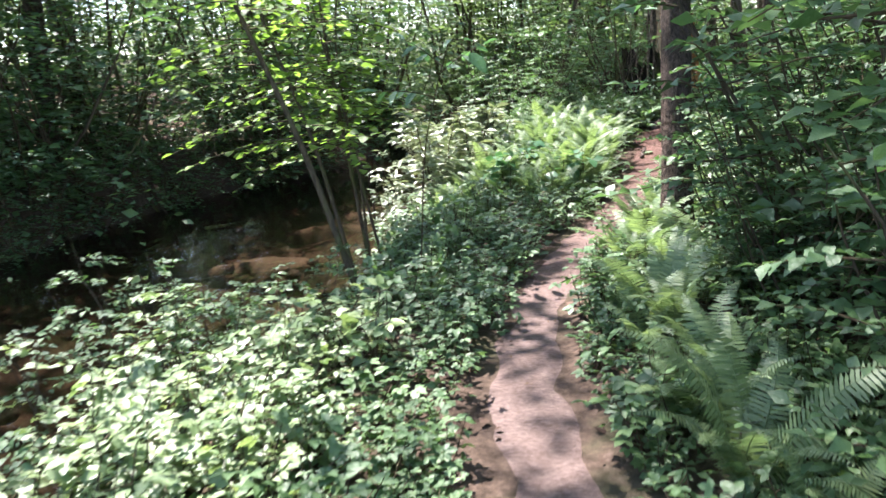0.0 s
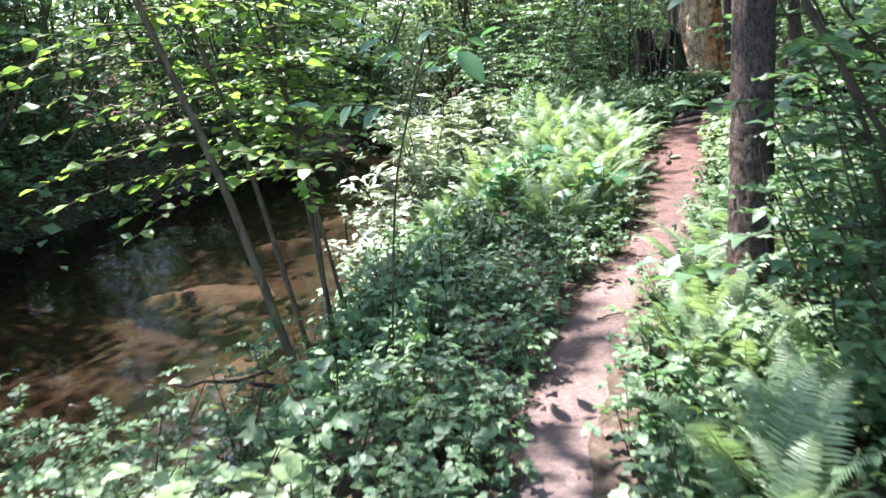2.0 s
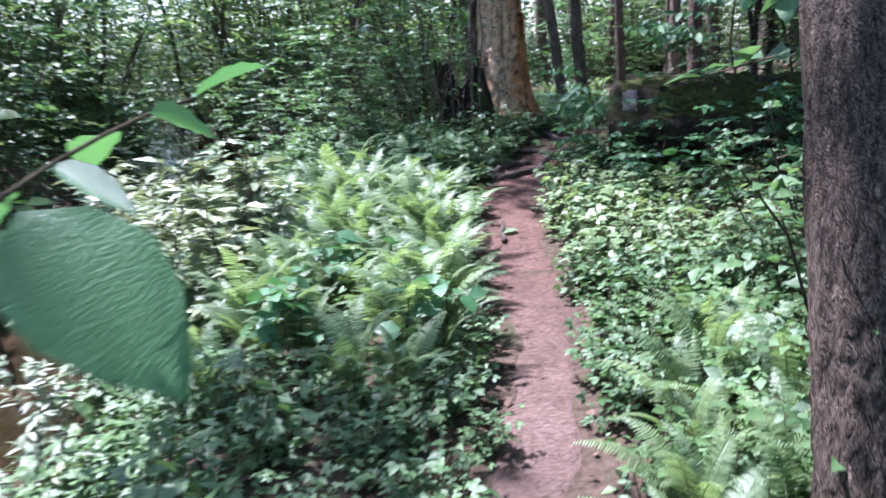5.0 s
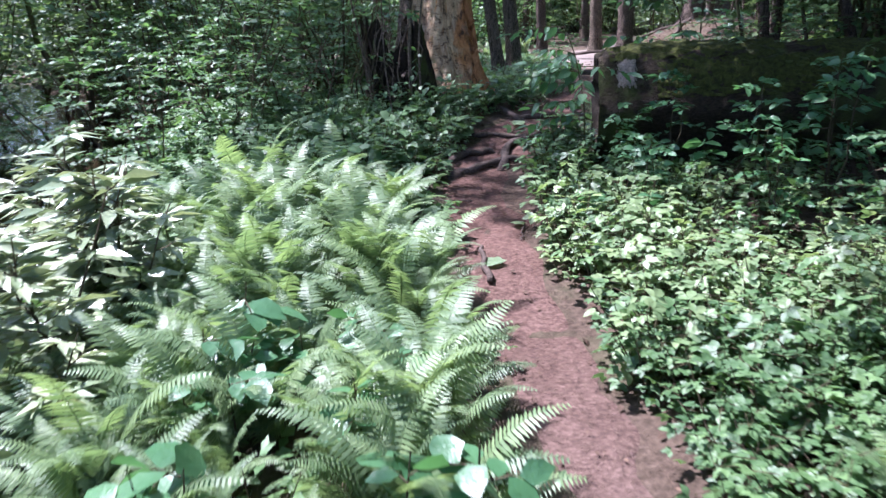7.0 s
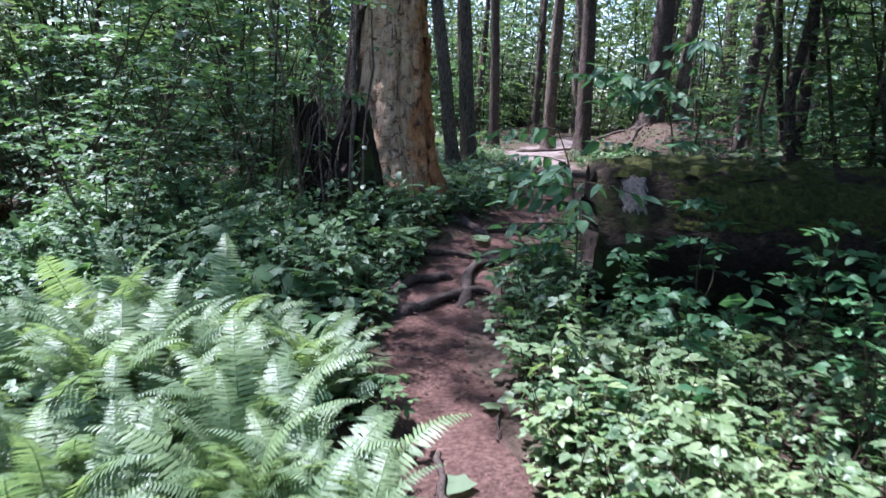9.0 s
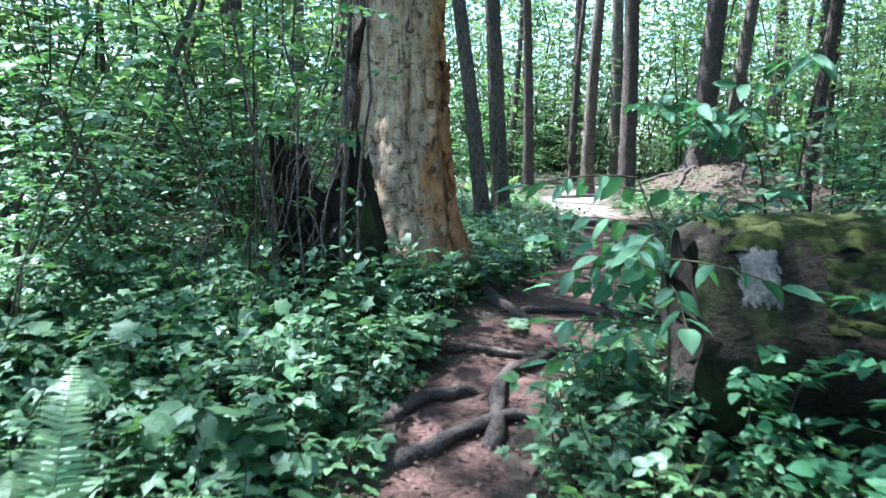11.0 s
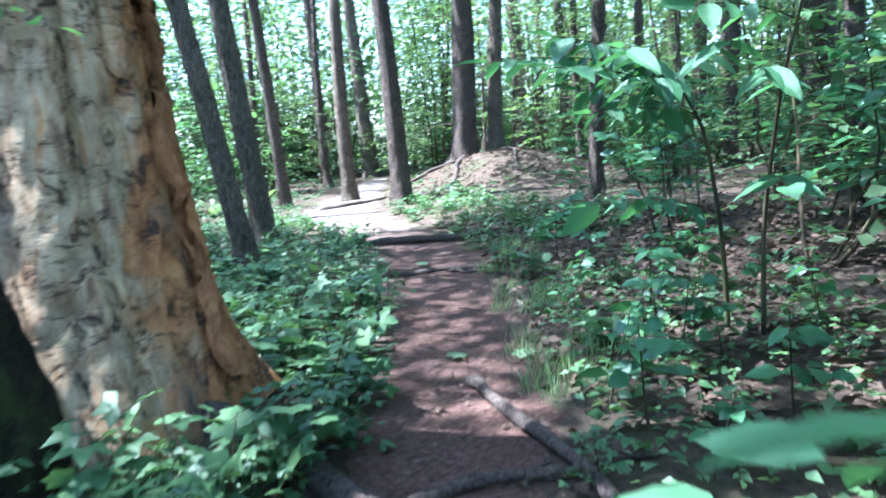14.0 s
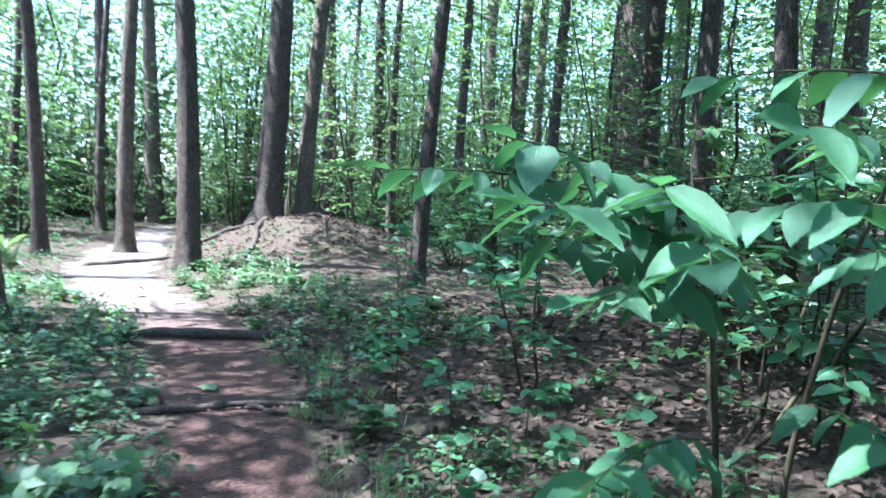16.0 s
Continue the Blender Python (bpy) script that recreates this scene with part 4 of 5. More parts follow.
# far bank of the stream
for k in range(34):
    y = rng.uniform(0, 26)
    understory(far_edge(y) - 0.3 - abs(rng.normal(0, 1)) * 3.0, y, rng.uniform(0.75, 1.35))
for k in range(30):
    y = rng.uniform(18, 34)
    x = rng.uniform(-10, path_mid(y) - (2.5 if y < 20 else 6))
    understory(x, y, rng.uniform(0.7, 1.2))
for k in range(26):
    y = rng.uniform(17, 32)
    understory(rng.uniform(-13, min(2.0, path_mid(y) - 6)), y, rng.uniform(1.1, 1.9))
for k in range(26):
    understory(rng.uniform(-18, -8), rng.uniform(-1, 30), rng.uniform(1.4, 2.2))
for k in range(26):
    x, y = rng.uniform(6, 15), rng.uniform(2, 12)
    understory(x, y, rng.uniform(0.7, 1.2))
for k in range(26):
    y = rng.uniform(33, 46)
    understory(path_mid(y) + rng.uniform(-9, 8), y + 4, rng.uniform(0.8, 1.5))
for k in range(46):
    x, y = rng.uniform(-6, 42), rng.uniform(36, 60)
    if abs(x - path_mid(y)) > 2.0:
        understory(x, y, rng.uniform(1.7, 2.7))
for k in range(16):
    x, y = rng.uniform(24, 40), rng.uniform(14, 36)
    understory(x, y, rng.uniform(1.5, 2.4))
for k in range(44):
    x, y = rng.uniform(11, 30), rng.uniform(14, 42)
    if x > path_mid(y) + 4 and math.hypot(x - 12, y - 27) > 4:
        understory(x, y, rng.uniform(0.8, 1.4))
for k in range(96):
    y = rng.uniform(-1, 24)
    x = far_edge(y) + 0.12 - (abs(rng.normal(0, 1)) * 1.6 if k % 3 else rng.uniform(0, 0.4))
    bank_shrub(x, y, rng.uniform(0.8, 1.7) if k % 3 else rng.uniform(0.45, 0.8))
# closing wood behind the bend of the stream
for k in range(46):
    y = rng.uniform(15, 30)
    x = near_edge(y) + rng.uniform(0.3, 4.0)
    if x < path_mid(y) - 2.0 and math.hypot(x - 2.3, y - 14.4) > 1.4:
        (shrub if k % 2 else bank_shrub)(x, y, rng.uniform(0.7, 1.3))
# left of the snag
for x, y, s in ((0.6, 13.5, 0.7), (0.5, 14.4, 1.0), (1.2, 15.2, 1.2), (0.0, 13.0, 0.9), (-0.5, 14.6, 1.25), (0.9, 16.4, 1.2), (-0.4, 12.0, 0.75), (-1.1, 13.2, 1.0), (0.3, 12.3, 0.55)):
    shrub(x, y, s, label_here="leafy shrub crowding round the hollow stump" if x > 0.4 else "")
# right of the path at the start: tall thicket
for k in range(54):
    y = rng.uniform(-0.5, 8.0)
    x = path_mid(y) + 1.05 + abs(rng.normal(0, 1)) * 1.7
    if clear_of_walk(x, y, 1.1):
        shrub(x, y, rng.uniform(0.45, 0.75) if x - path_mid(y) < 1.7 else rng.uniform(0.8, 1.5))
for k in range(40):
    x, y = rng.uniform(4.5, 12), rng.uniform(3, 16)
    if (y < 8.4 or y > 12.5 or x > 6.5) and abs(y - (11.72 - (x - 3.2) * 0.245)) > 0.9 and x > path_mid(y) + 2.2:
        shrub(x, y, rng.uniform(0.8, 1.6))
# dark close thicket behind the fallen log
for k in range(90):
    x = rng.uniform(5.0, 15)
    y = 11.75 - (x - 3.2) * 0.245 + 0.9 + rng.uniform(0, 1.6)
    if y > 12.4:
        continue
    if k % 2:
        laurel(x, y, rng.uniform(0.8, 1.35))
    else:
        understory(x, y, rng.uniform(0.55, 0.9))
for k in range(16):
    x = rng.uniform(4.6, 12)
    y = min(12.5, 11.75 - (x - 3.2) * 0.245 + 0.7 + rng.uniform(0, 1.5))
    b = ground_at(x, y)
    ob = new("young_tree")
    tagged(ob, "thin dark stem in the shaded thicket behind the log", "tree", "thicket stems")
    part("trunk", tube(bezier(b, b + np.array([rng.normal(0, 0.5), rng.normal(0, 0.3), rng.uniform(3.5, 6)]), 0, 8, 0.05), np.linspace(rng.uniform(0.025, 0.07), 0.012, 8), 8, 0.05), BARK_DARK, ob)
    for j in range(6):
        q = b + np.array([0, 0, rng.uniform(0.7, 3.0)])
        part("dead_twig", tube(bezier(q, q + np.array([rng.normal(0, 0.5), rng.normal(0, 0.5), rng.uniform(-0.2, 0.3)]), 0.05, 5, 0.03), np.linspace(0.007, 0.002, 5), 4), BARK_DARK, ob)
# spicebushes by the log and past it
for x, y, s in ((3.3, 11.1, 0.62), (3.55, 10.75, 0.75), (3.9, 10.5, 0.7), (3.25, 10.3, 0.5), (4.3, 10.1, 0.9), (4.7, 10.6, 0.8), (3.75, 9.7, 0.6)):
    spicebush(x, y, s)
for x, y, s in ((6.9, 16.4, 1.2), (7.2, 14.4, 1.3), (8.2, 17.5, 1.4), (9.0, 16.2, 1.5), (9.4, 18.5, 1.3), (8.4, 13.6, 1.5), (8.2, 19.2, 0.9)):
    spicebush(x, y, s)


def leafy_sapling(foot, bends, sprays, r, size, label):
    """A sapling along given bends, with named sprays (start, way, length, leaves); each large leaf is its own part."""
    ob = new("spicebush_sapling")
    tagged(ob, label, "sapling")
    q = np.array([ground_at(*foot), *bends], float)
    u = np.linspace(0, len(q) - 1, 14)
    pts = np.stack([np.interp(u, np.arange(len(q)), q[:, c]) for c in range(3)], -1)
    pts[1:-1] = (pts[:-2] + 2 * pts[1:-1] + pts[2:]) / 4
    part("stem", tube(pts, np.linspace(r, r * 0.4, 14), 8, 0.04), TWIG, ob)
    for a, b, leaves in sprays:
        a, b = np.array(a, float), np.array(b, float)
        L = np.linalg.norm(b - a)
        sp = spray(a, b - a, L, leaves, size * 1.08, droop=0.2, flat=0.3, hang=0.75)
        tw = part("twig", tube(sp[3], np.linspace(0.0045, 0.0015, len(sp[3])), 5, cap=False), TWIG, ob)
        for p, t, k in zip(*sp[:3]):
            m = Matrix([[*(t[c] * k), p[c]] for c in range(3)] + [[0, 0, 0, 1]])
            lf = new("leaf", BIG_LEAF[int(rng.integers(3))])
            lf.parent = tw
            lf.matrix_basis = m
    return ob


BIG_LEAF = [mesh_data("leaf", *fine_leaf(w, f, d), SPICE) for w, f, d in ((0.25, 0.07, 0.14), (0.28, 0.05, 0.22), (0.23, 0.09, 0.10))]
leafy_sapling((5.15, 14.1), [(5.12, 14.1, 0.75), (5.02, 14.1, 1.25), (4.85, 14.12, 1.52)],
              [((4.85, 14.12, 1.52), (4.05, 14.42, 1.80), 14), ((4.95, 14.1, 1.40), (4.10, 14.05, 1.74), 14), ((4.9, 14.12, 1.45), (4.35, 13.90, 1.74), 11),
               ((5.0, 14.1, 1.3), (4.25, 13.98, 1.52), 12), ((4.9, 14.1, 1.5), (4.6, 13.55, 1.72), 10), ((5.1, 14.1, 0.85), (4.15, 13.92, 1.20), 10), ((4.95, 14.1, 1.35), (4.9, 14.7, 1.6), 8),
               ((4.85, 14.12, 1.52), (4.25, 14.22, 1.84), 14), ((4.98, 14.1, 1.32), (4.45, 14.3, 1.6), 12), ((4.9, 14.1, 1.45), (4.3, 13.75, 1.6), 12)],
              0.014, 0.165, "young spicebush whose glossy leaf sprays arch over the litter")
leafy_sapling((5.22, 13.95), [(5.2, 13.93, 0.8), (5.16, 13.8, 1.4), (5.1, 13.6, 1.9)],
              [((5.16, 13.8, 1.4), (4.6, 13.45, 1.62), 9), ((5.12, 13.7, 1.7), (4.55, 13.7, 1.86), 9), ((5.1, 13.6, 1.9), (4.7, 13.2, 2.0), 9), ((5.2, 13.9, 1.0), (4.75, 13.45, 1.16), 9), ((5.1, 13.6, 1.9), (5.0, 14.2, 2.05), 9)],
              0.013, 0.18, "young spicebush with broad leaves close to the path")
leafy_sapling((3.12, 11.5), [(3.1, 11.45, 0.6), (3.0, 11.42, 1.0), (2.92, 11.45, 1.2)],
              [((2.92, 11.45, 1.2), (2.50, 11.40, 1.25), 6), ((2.95, 11.45, 1.15), (2.66, 11.75, 1.22), 5), ((3.0, 11.42, 1.0), (2.80, 11.15, 1.02), 7), ((3.05, 11.43, 0.85), (2.8, 11.6, 0.95), 7),
               ((3.08, 11.45, 0.8), (2.95, 11.05, 0.82), 7), ((3.1, 11.45, 0.65), (2.85, 11.35, 0.68), 7), ((3.05, 11.45, 0.9), (3.3, 11.1, 0.95), 7), ((3.0, 11.5, 0.9), (2.72, 11.85, 1.0), 8), ((3.05, 11.5, 0.75), (2.78, 11.8, 0.82), 9), ((3.08, 11.5, 0.6), (2.75, 11.7, 0.68), 9), ((3.0, 11.45, 1.0), (2.85, 11.95, 1.1), 8),
               ((3.12, 11.6, 0.75), (2.76, 11.92, 0.80), 10), ((3.15, 11.65, 0.6), (2.80, 12.02, 0.62), 10), ((3.15, 11.6, 0.5), (2.72, 11.76, 0.50), 10), ((3.12, 11.6, 0.9), (2.88, 12.1, 0.98), 9),
               ((3.15, 11.65, 0.45), (2.86, 12.12, 0.46), 9), ((3.12, 11.55, 0.85), (2.70, 11.62, 0.90), 9), ((3.15, 11.7, 0.35), (2.78, 11.9, 0.36), 9)],
              0.008, 0.12, "young spicebush growing against the mossy log")
for k in range(22):
    x, y = rng.uniform(7.5, 15), rng.uniform(12.5, 22)
    if x > path_mid(y) + 3.0:
        spicebush(x, y, rng.uniform(0.7, 1.5))
for x, y, sc in ((-0.25, 2.2, 0.5), (-0.35, 2.7, 0.55), (-0.1, 3.1, 0.5), (-0.3, 3.5, 0.5), (0.1, 2.6, 0.45), (-0.2, 1.6, 0.5), (0.0, 3.9, 0.45)):
    shrub(x, y, sc, label_here="leggy young shrub leaning out over the stream")
# rhododendrons on the near bank
for x, y, s in ((-0.45, 8.7, 1.3), (-0.55, 9.3, 1.35), (-0.2, 8.1, 0.85), (-0.1, 9.0, 1.1), (-0.7, 8.3, 0.9), (-0.3, 9.7, 1.2), (-0.9, 9.9, 1.1), (-1.2, 10.8, 1.1), (-0.1, 5.9, 0.5), (-0.35, 6.6, 0.55), (-0.75, 7.6, 0.6), (-1.5, 11.6, 1.2), (-2.0, 13.0, 1.2)):
    rhodo(x, y, s)
# far wood
for k in range(140):
    x, y = rng.uniform(-14, 34), rng.uniform(24, 58)
    if abs(x - path_mid(y)) > 2.6 and math.hypot(x - 12, y - 27) > 3.6 and (y > 30 or x > 15 or x < 4):
        far_shrub(x, y, rng.uniform(0.7, 1.7))
for k in range(40):
    x, y = rng.uniform(13, 32), rng.uniform(12, 30)
    far_shrub(x, y, rng.uniform(0.5, 1.2))

# leaning alder clump on the near bank
alder = new("alder_sapling")
tagged(alder, "slender leaning sapling with several mossy stems on the bank", "sapling")
STEMS = [((0.36, 4.18), (-0.07, 4.27, 0.79), (-0.60, 4.42, 1.95), (-1.05, 4.6, 3.0), 0.026), ((0.02, 4.85), (-0.32, 4.94, 0.76), (-0.75, 5.1, 1.8), (-1.0, 5.2, 2.6), 0.018),
         ((-0.15, 5.45), (-0.40, 5.63, 1.03), (-0.55, 5.8, 1.8), (-0.6, 6.0, 2.8), 0.019), ((0.05, 5.33), (-0.25, 5.48, 0.67), (-0.35, 5.6, 1.5), (-0.3, 5.8, 2.4), 0.014),
         ((-0.05, 5.2), (-0.12, 5.3, 0.6), (-0.3, 5.3, 1.4), (-0.4, 5.2, 2.2), 0.012)]
al_sprays = []
for root_xy, m1, m2, m3, r in STEMS:
    q = np.array([ground_at(*root_xy), m1, m2, m3])
    u = np.linspace(0, 3, 16)
    pts = np.stack([np.interp(u, np.arange(4), q[:, c]) for c in range(3)], -1)
    pts[1:-1] = (pts[:-2] + 2 * pts[1:-1] + pts[2:]) / 4
    part("stem", tube(pts, np.linspace(r, r * 0.4, 16), 10, 0.05), TWIG, alder)
    twg = []
    for k in range(34):
        s = rng.uniform(4.6, 9.5) if k % 3 else rng.uniform(9, 15)
        p = np.array([np.interp(s, np.arange(16), pts[:, c]) for c in range(3)])
        b = rng.uniform(0, 6.28)
        L = rng.uniform(0.4, 0.95)
        sp = spray(p, (math.cos(b) - 0.15, math.sin(b), rng.uniform(-0.05, 0.3)), L, 11, 0.09, droop=0.2)
        if np.min(np.hypot(EYES[:, 0] - sp[0][-1, 0], EYES[:, 1] - sp[0][-1, 1])) > 0.9:
            al_sprays.append(sp)
            twg.append(tube(sp[3], np.linspace(0.006, 0.0015, len(sp[3])), 4))
    if twg:
        tagged(part("branchwork", merged(twg), TWIG, alder), kind="stuff")
part("foliage", foliage(al_sprays, LEAF_BROAD), ALDER, alder, "broad backlit yellow-green leaves")

leafy_sapling((3.0, 5.9), [(2.9, 5.85, 0.7), (2.75, 5.8, 1.2), (2.6, 5.7, 1.6)],
              [((2.6, 5.7, 1.6), (2.15, 5.5, 1.68), 8), ((2.7, 5.75, 1.4), (2.3, 5.75, 1.62), 7), ((2.6, 5.7, 1.6), (2.5, 5.25, 1.75), 7), ((2.8, 5.8, 1.1), (2.75, 5.3, 1.3), 7), ((2.6, 5.7, 1.6), (2.3, 6.1, 1.7), 7)],
              0.008, 0.11, "slender sapling with bright leaves beside the dark tree")
# low branch that reaches toward the walk near the dark tree
reaching = leafy_sapling((0.55, 4.7), [(0.75, 4.5, 0.7), (0.98, 4.28, 1.2), (1.1, 4.15, 1.40)],
              [((1.1, 4.15, 1.40), (1.22, 4.05, 1.42), 2), ((1.0, 4.25, 1.25), (0.75, 4.3, 1.5), 6), ((0.98, 4.28, 1.2), (1.2, 4.6, 1.45), 6), ((0.9, 4.35, 1.05), (0.6, 4.1, 1.2), 6)],
              0.007, 0.13, "slender sapling whose broad leaves reach over the path edge")
part("twig", tube(np.array([(1.1, 4.15, 1.40), (1.17, 4.13, 1.37), (1.235, 4.10, 1.312)]), [0.0025, 0.002, 0.0015], 6), TWIG, reaching)
big = part("leaf", fine_leaf(0.44, 0.03, 0.12), SPICE, reaching, "single broad drooping leaf")
big.matrix_basis = pose(1.235, 4.10, 1.31, -48, 10, -110) @ Matrix.Scale(0.17, 4)

# bare driftwood sticks at the waterline
drift = new("driftwood_tangle")
tagged(drift, "dark bare driftwood branches caught on the bank", "driftwood")
for a, b, r in (((-0.80, 8.45, -0.50), (-0.95, 8.0, -0.05), 0.014), ((-0.95, 8.0, -0.05), (-1.15, 7.9, 0.30), 0.011), ((-0.75, 8.5, -0.48), (-0.62, 8.6, 0.30), 0.012), ((-1.0, 7.6, -0.5), (-0.98, 7.5, 0.35), 0.010),
                ((0.0, 4.5, -0.45), (-0.6, 4.3, -0.40), 0.015), ((-0.25, 4.75, -0.5), (-0.1, 4.2, -0.3), 0.012), ((-0.5, 7.0, -0.5), (-0.2, 6.6, -0.15), 0.013)):
    part("branch", tube(bezier(a, b, 0.03, 8, 0.012), np.linspace(r, r * 0.5, 8), 6, 0.06), NEAR_BLACK_WOOD, drift)

# bare twigs and vines round the hollow stump
vine = new("bare_vine_thicket")
tagged(vine, "tangle of bare grey twigs in front of the hollow stump", "vine")
for k in range(22):
    a = np.array([rng.uniform(1.0, 2.1), rng.uniform(13.3, 13.9), 0])
    a[2] = float(land(a[0], a[1]))
    b = a + np.array([rng.normal(0, 0.35), rng.normal(0.1, 0.2), rng.uniform(0.4, 1.5)])
    part("twig", tube(bezier(a, b, 0.08, 8, 0.025), np.linspace(0.009, 0.003, 8), 5, 0.06), BARK_GREY if k % 2 else TWIG, vine)

for x, y, r, lx in ((1.90, 13.50, 0.020, 0.02), (1.98, 13.42, 0.011, 0.05), (1.55, 13.45, 0.013, -0.25), (1.70, 13.30, 0.009, -0.12)):
    b = ground_at(x, y, 0.03)
    ob = tagged(new("young_tree"), "slim grey-brown stem standing before the snag", "tree", "stems by the snag")
    part("trunk", tube(bezier(b, b + np.array([lx * 2, 0.1, 2.9]), 0, 10, 0.015), np.linspace(r, r * 0.5, 10), 8, 0.04), BARK_GREY, ob)
    sprays = []
    for k in range(7):
        q = b + np.array([lx * 0.5, 0.03, 0.35 + 0.36 * k])
        v = rng.normal(0, 1, 3) * np.array([1, 1, 0.2])
        sprays.append(spray(q, v, rng.uniform(0.2, 0.45), 7, 0.075, droop=0.2))
    tagged(part("foliage", foliage(sprays, LEAF_BROAD), SHRUB, ob), kind="stuff")

# ---- ferns ----
def frond_geo(length, pinnae=36):
    """An arching feathery frond along y: narrow toothed pinnae on both sides of the rib."""
    V, F = [], []
    s = np.linspace(0.13, 1, pinnae)
    spine = np.stack([0.02 * np.sin(s * 3), length * (0.36 * s + 0.26 * s ** 2), length * (1.08 * s - 0.42 * s ** 2.8)], -1)
    for k in range(pinnae):
        w = 0.122 * length * math.sin(math.pi * (0.16 + 0.82 * s[k]) ** 0.85) + 0.01
        wid = 0.36 * length / pinnae * (0.55 + 0.45 * math.sin(math.pi * s[k]))
        along = spine[min(k + 1, pinnae - 1)] - spine[max(k - 1, 0)]
        along = along / (np.linalg.norm(along) + 1e-9)
        for sd in (-1, 1):
            ax = np.array([sd, 0, 0]) + along * 0.35 + np.array([0, 0, rng.normal(-0.14, 0.08)])
            b = len(V)
            for q, t in enumerate((1.0, 0.8, 0.95, 0.45)):
                u = q / 4
                c = spine[k] + ax * w * u + np.array([0, 0, -0.12 * w * u * u])
                V += [c + along * wid * t, c - along * wid * t]
                if q:
                    F.append((b + 2 * q - 2, b + 2 * q - 1, b + 2 * q + 1, b + 2 * q))
            V += [spine[k] + ax * w + np.array([0, 0, -0.12 * w])] * 2
            F.append((b + 6, b + 7, b + 9, b + 8))
    stem = tube(np.concatenate([[(0, 0, -0.02)], spine[::3], spine[-1:]]), np.linspace(0.0045, 0.001, len(spine[::3]) + 2), 3, cap=False)
    return merged([(np.array(V), np.array(F)), stem])


FRONDS = [mesh_data("frond", *frond_geo(L), FERN) for L in (0.62, 0.70, 0.78, 0.55)]


def fern(x, y, s=1.0, fronds=8, label="lush green fern with arching feathery fronds"):
    ob = new("fern")
    tagged(ob, label, "fern", "ferns")
    a0 = rng.uniform(0, 360)
    for k in range(fronds):
        c = new("frond", FRONDS[int(rng.integers(4))])
        c.parent = ob
        c.matrix_basis = pose(0, 0, 0, rng.normal(4, 10), rng.normal(0, 8), a0 + k * 360 / fronds + rng.normal(0, 12)) @ Matrix.Scale(rng.uniform(0.75, 1.1), 4)
    ob.matrix_world = pose(x, y, float(land(x, y)), rng.normal(0, 4), rng.normal(0, 4), 0) @ Matrix.Scale(s, 4)


k = 0
while k < 172:                                           # the fern bank beside the stream
    x, y = rng.uniform(-0.4, 1.9), rng.uniform(6.9, 10.9)
    if x < path_mid(y) - path_half(y) - 0.30 and x > near_edge(y) + 0.35 and ((y - 8.9) / 2.1) ** 2 + ((x - 0.8) / 1.25) ** 2 < 1:
        fern(x, y, rng.uniform(0.64, 1.0), 9)
        k += 1
for k in range(34):                                     # scattered ferns along the other side of the path
    y = 1.3 + 6.1 * (k + rng.uniform(0, 1)) / 34
    x = path_mid(y) + path_half(y) + 0.32 + abs(rng.normal(0, 0.38))
    if math.hypot(x - 2.44, y - 4.98) > 0.3 and clear_of_walk(x, y, 0.75):
        fern(x, y, rng.uniform(0.6, 0.95), 7, "pale green fern leaning over the path edge")
for x, y, s in ((2.12, 4.35, 0.85), (2.38, 4.2, 0.8), (2.05, 4.7, 0.7), (2.3, 4.55, 0.8), (2.15, 5.4, 0.75), (2.3, 5.8, 0.8), (2.3, 3.0, 0.7), (2.5, 2.3, 0.8), (6.2, 26.5, 1.0), (5.6, 27.5, 1.1), (6.6, 29, 1.1), (5.8, 30, 1.1), (5.0, 28.4, 1.1), (6.6, 31.5, 1.1)):
    fern(x, y, s)

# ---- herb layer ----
# leggy herbs wear the paled leaf: sunlight is in the colour
leggy = make_kind("leggy_herb", "tall leggy herb with whorls of leaves coloured paler for sunlight", "herb", "tall herbs on the bank", TWIG, PALE_SUNLIT, 4,
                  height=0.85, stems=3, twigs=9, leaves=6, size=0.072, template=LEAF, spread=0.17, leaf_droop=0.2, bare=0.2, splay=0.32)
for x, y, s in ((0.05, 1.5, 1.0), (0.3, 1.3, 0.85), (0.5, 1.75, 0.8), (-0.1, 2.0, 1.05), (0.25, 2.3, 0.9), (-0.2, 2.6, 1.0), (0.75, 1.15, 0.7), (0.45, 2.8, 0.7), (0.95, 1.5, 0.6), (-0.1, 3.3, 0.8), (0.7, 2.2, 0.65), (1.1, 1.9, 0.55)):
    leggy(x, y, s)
herb = make_kind("woodland_herb", "low green herb with soft toothed leaves", "herb", "herbs of the forest floor", TWIG, HERB, 7, 300,
                 height=0.34, stems=4, twigs=5, leaves=2, size=0.088, template=TREFOIL, spread=0.13, leaf_droop=0.15, bare=0.25, splay=0.42)
# lighter copy of the herb, sunlight put into its leaf colour
sunlit_herb = make_kind("sunlit_herb", "low herb with soft leaves coloured paler for sunlight", "herb", "herbs of the forest floor", TWIG, PALE_SUNLIT, 4, 160,
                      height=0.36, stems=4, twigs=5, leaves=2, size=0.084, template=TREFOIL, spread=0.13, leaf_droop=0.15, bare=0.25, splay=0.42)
lobed_herb = make_kind("lobed_herb", "low herb with lobed maple-like leaves", "herb", "herbs of the forest floor", TWIG, HERB, 4, 160,
                       height=0.26, stems=3, twigs=4, leaves=3, size=0.098, template=LOBED, spread=0.12, leaf_droop=0.1, bare=0.4, splay=0.3)


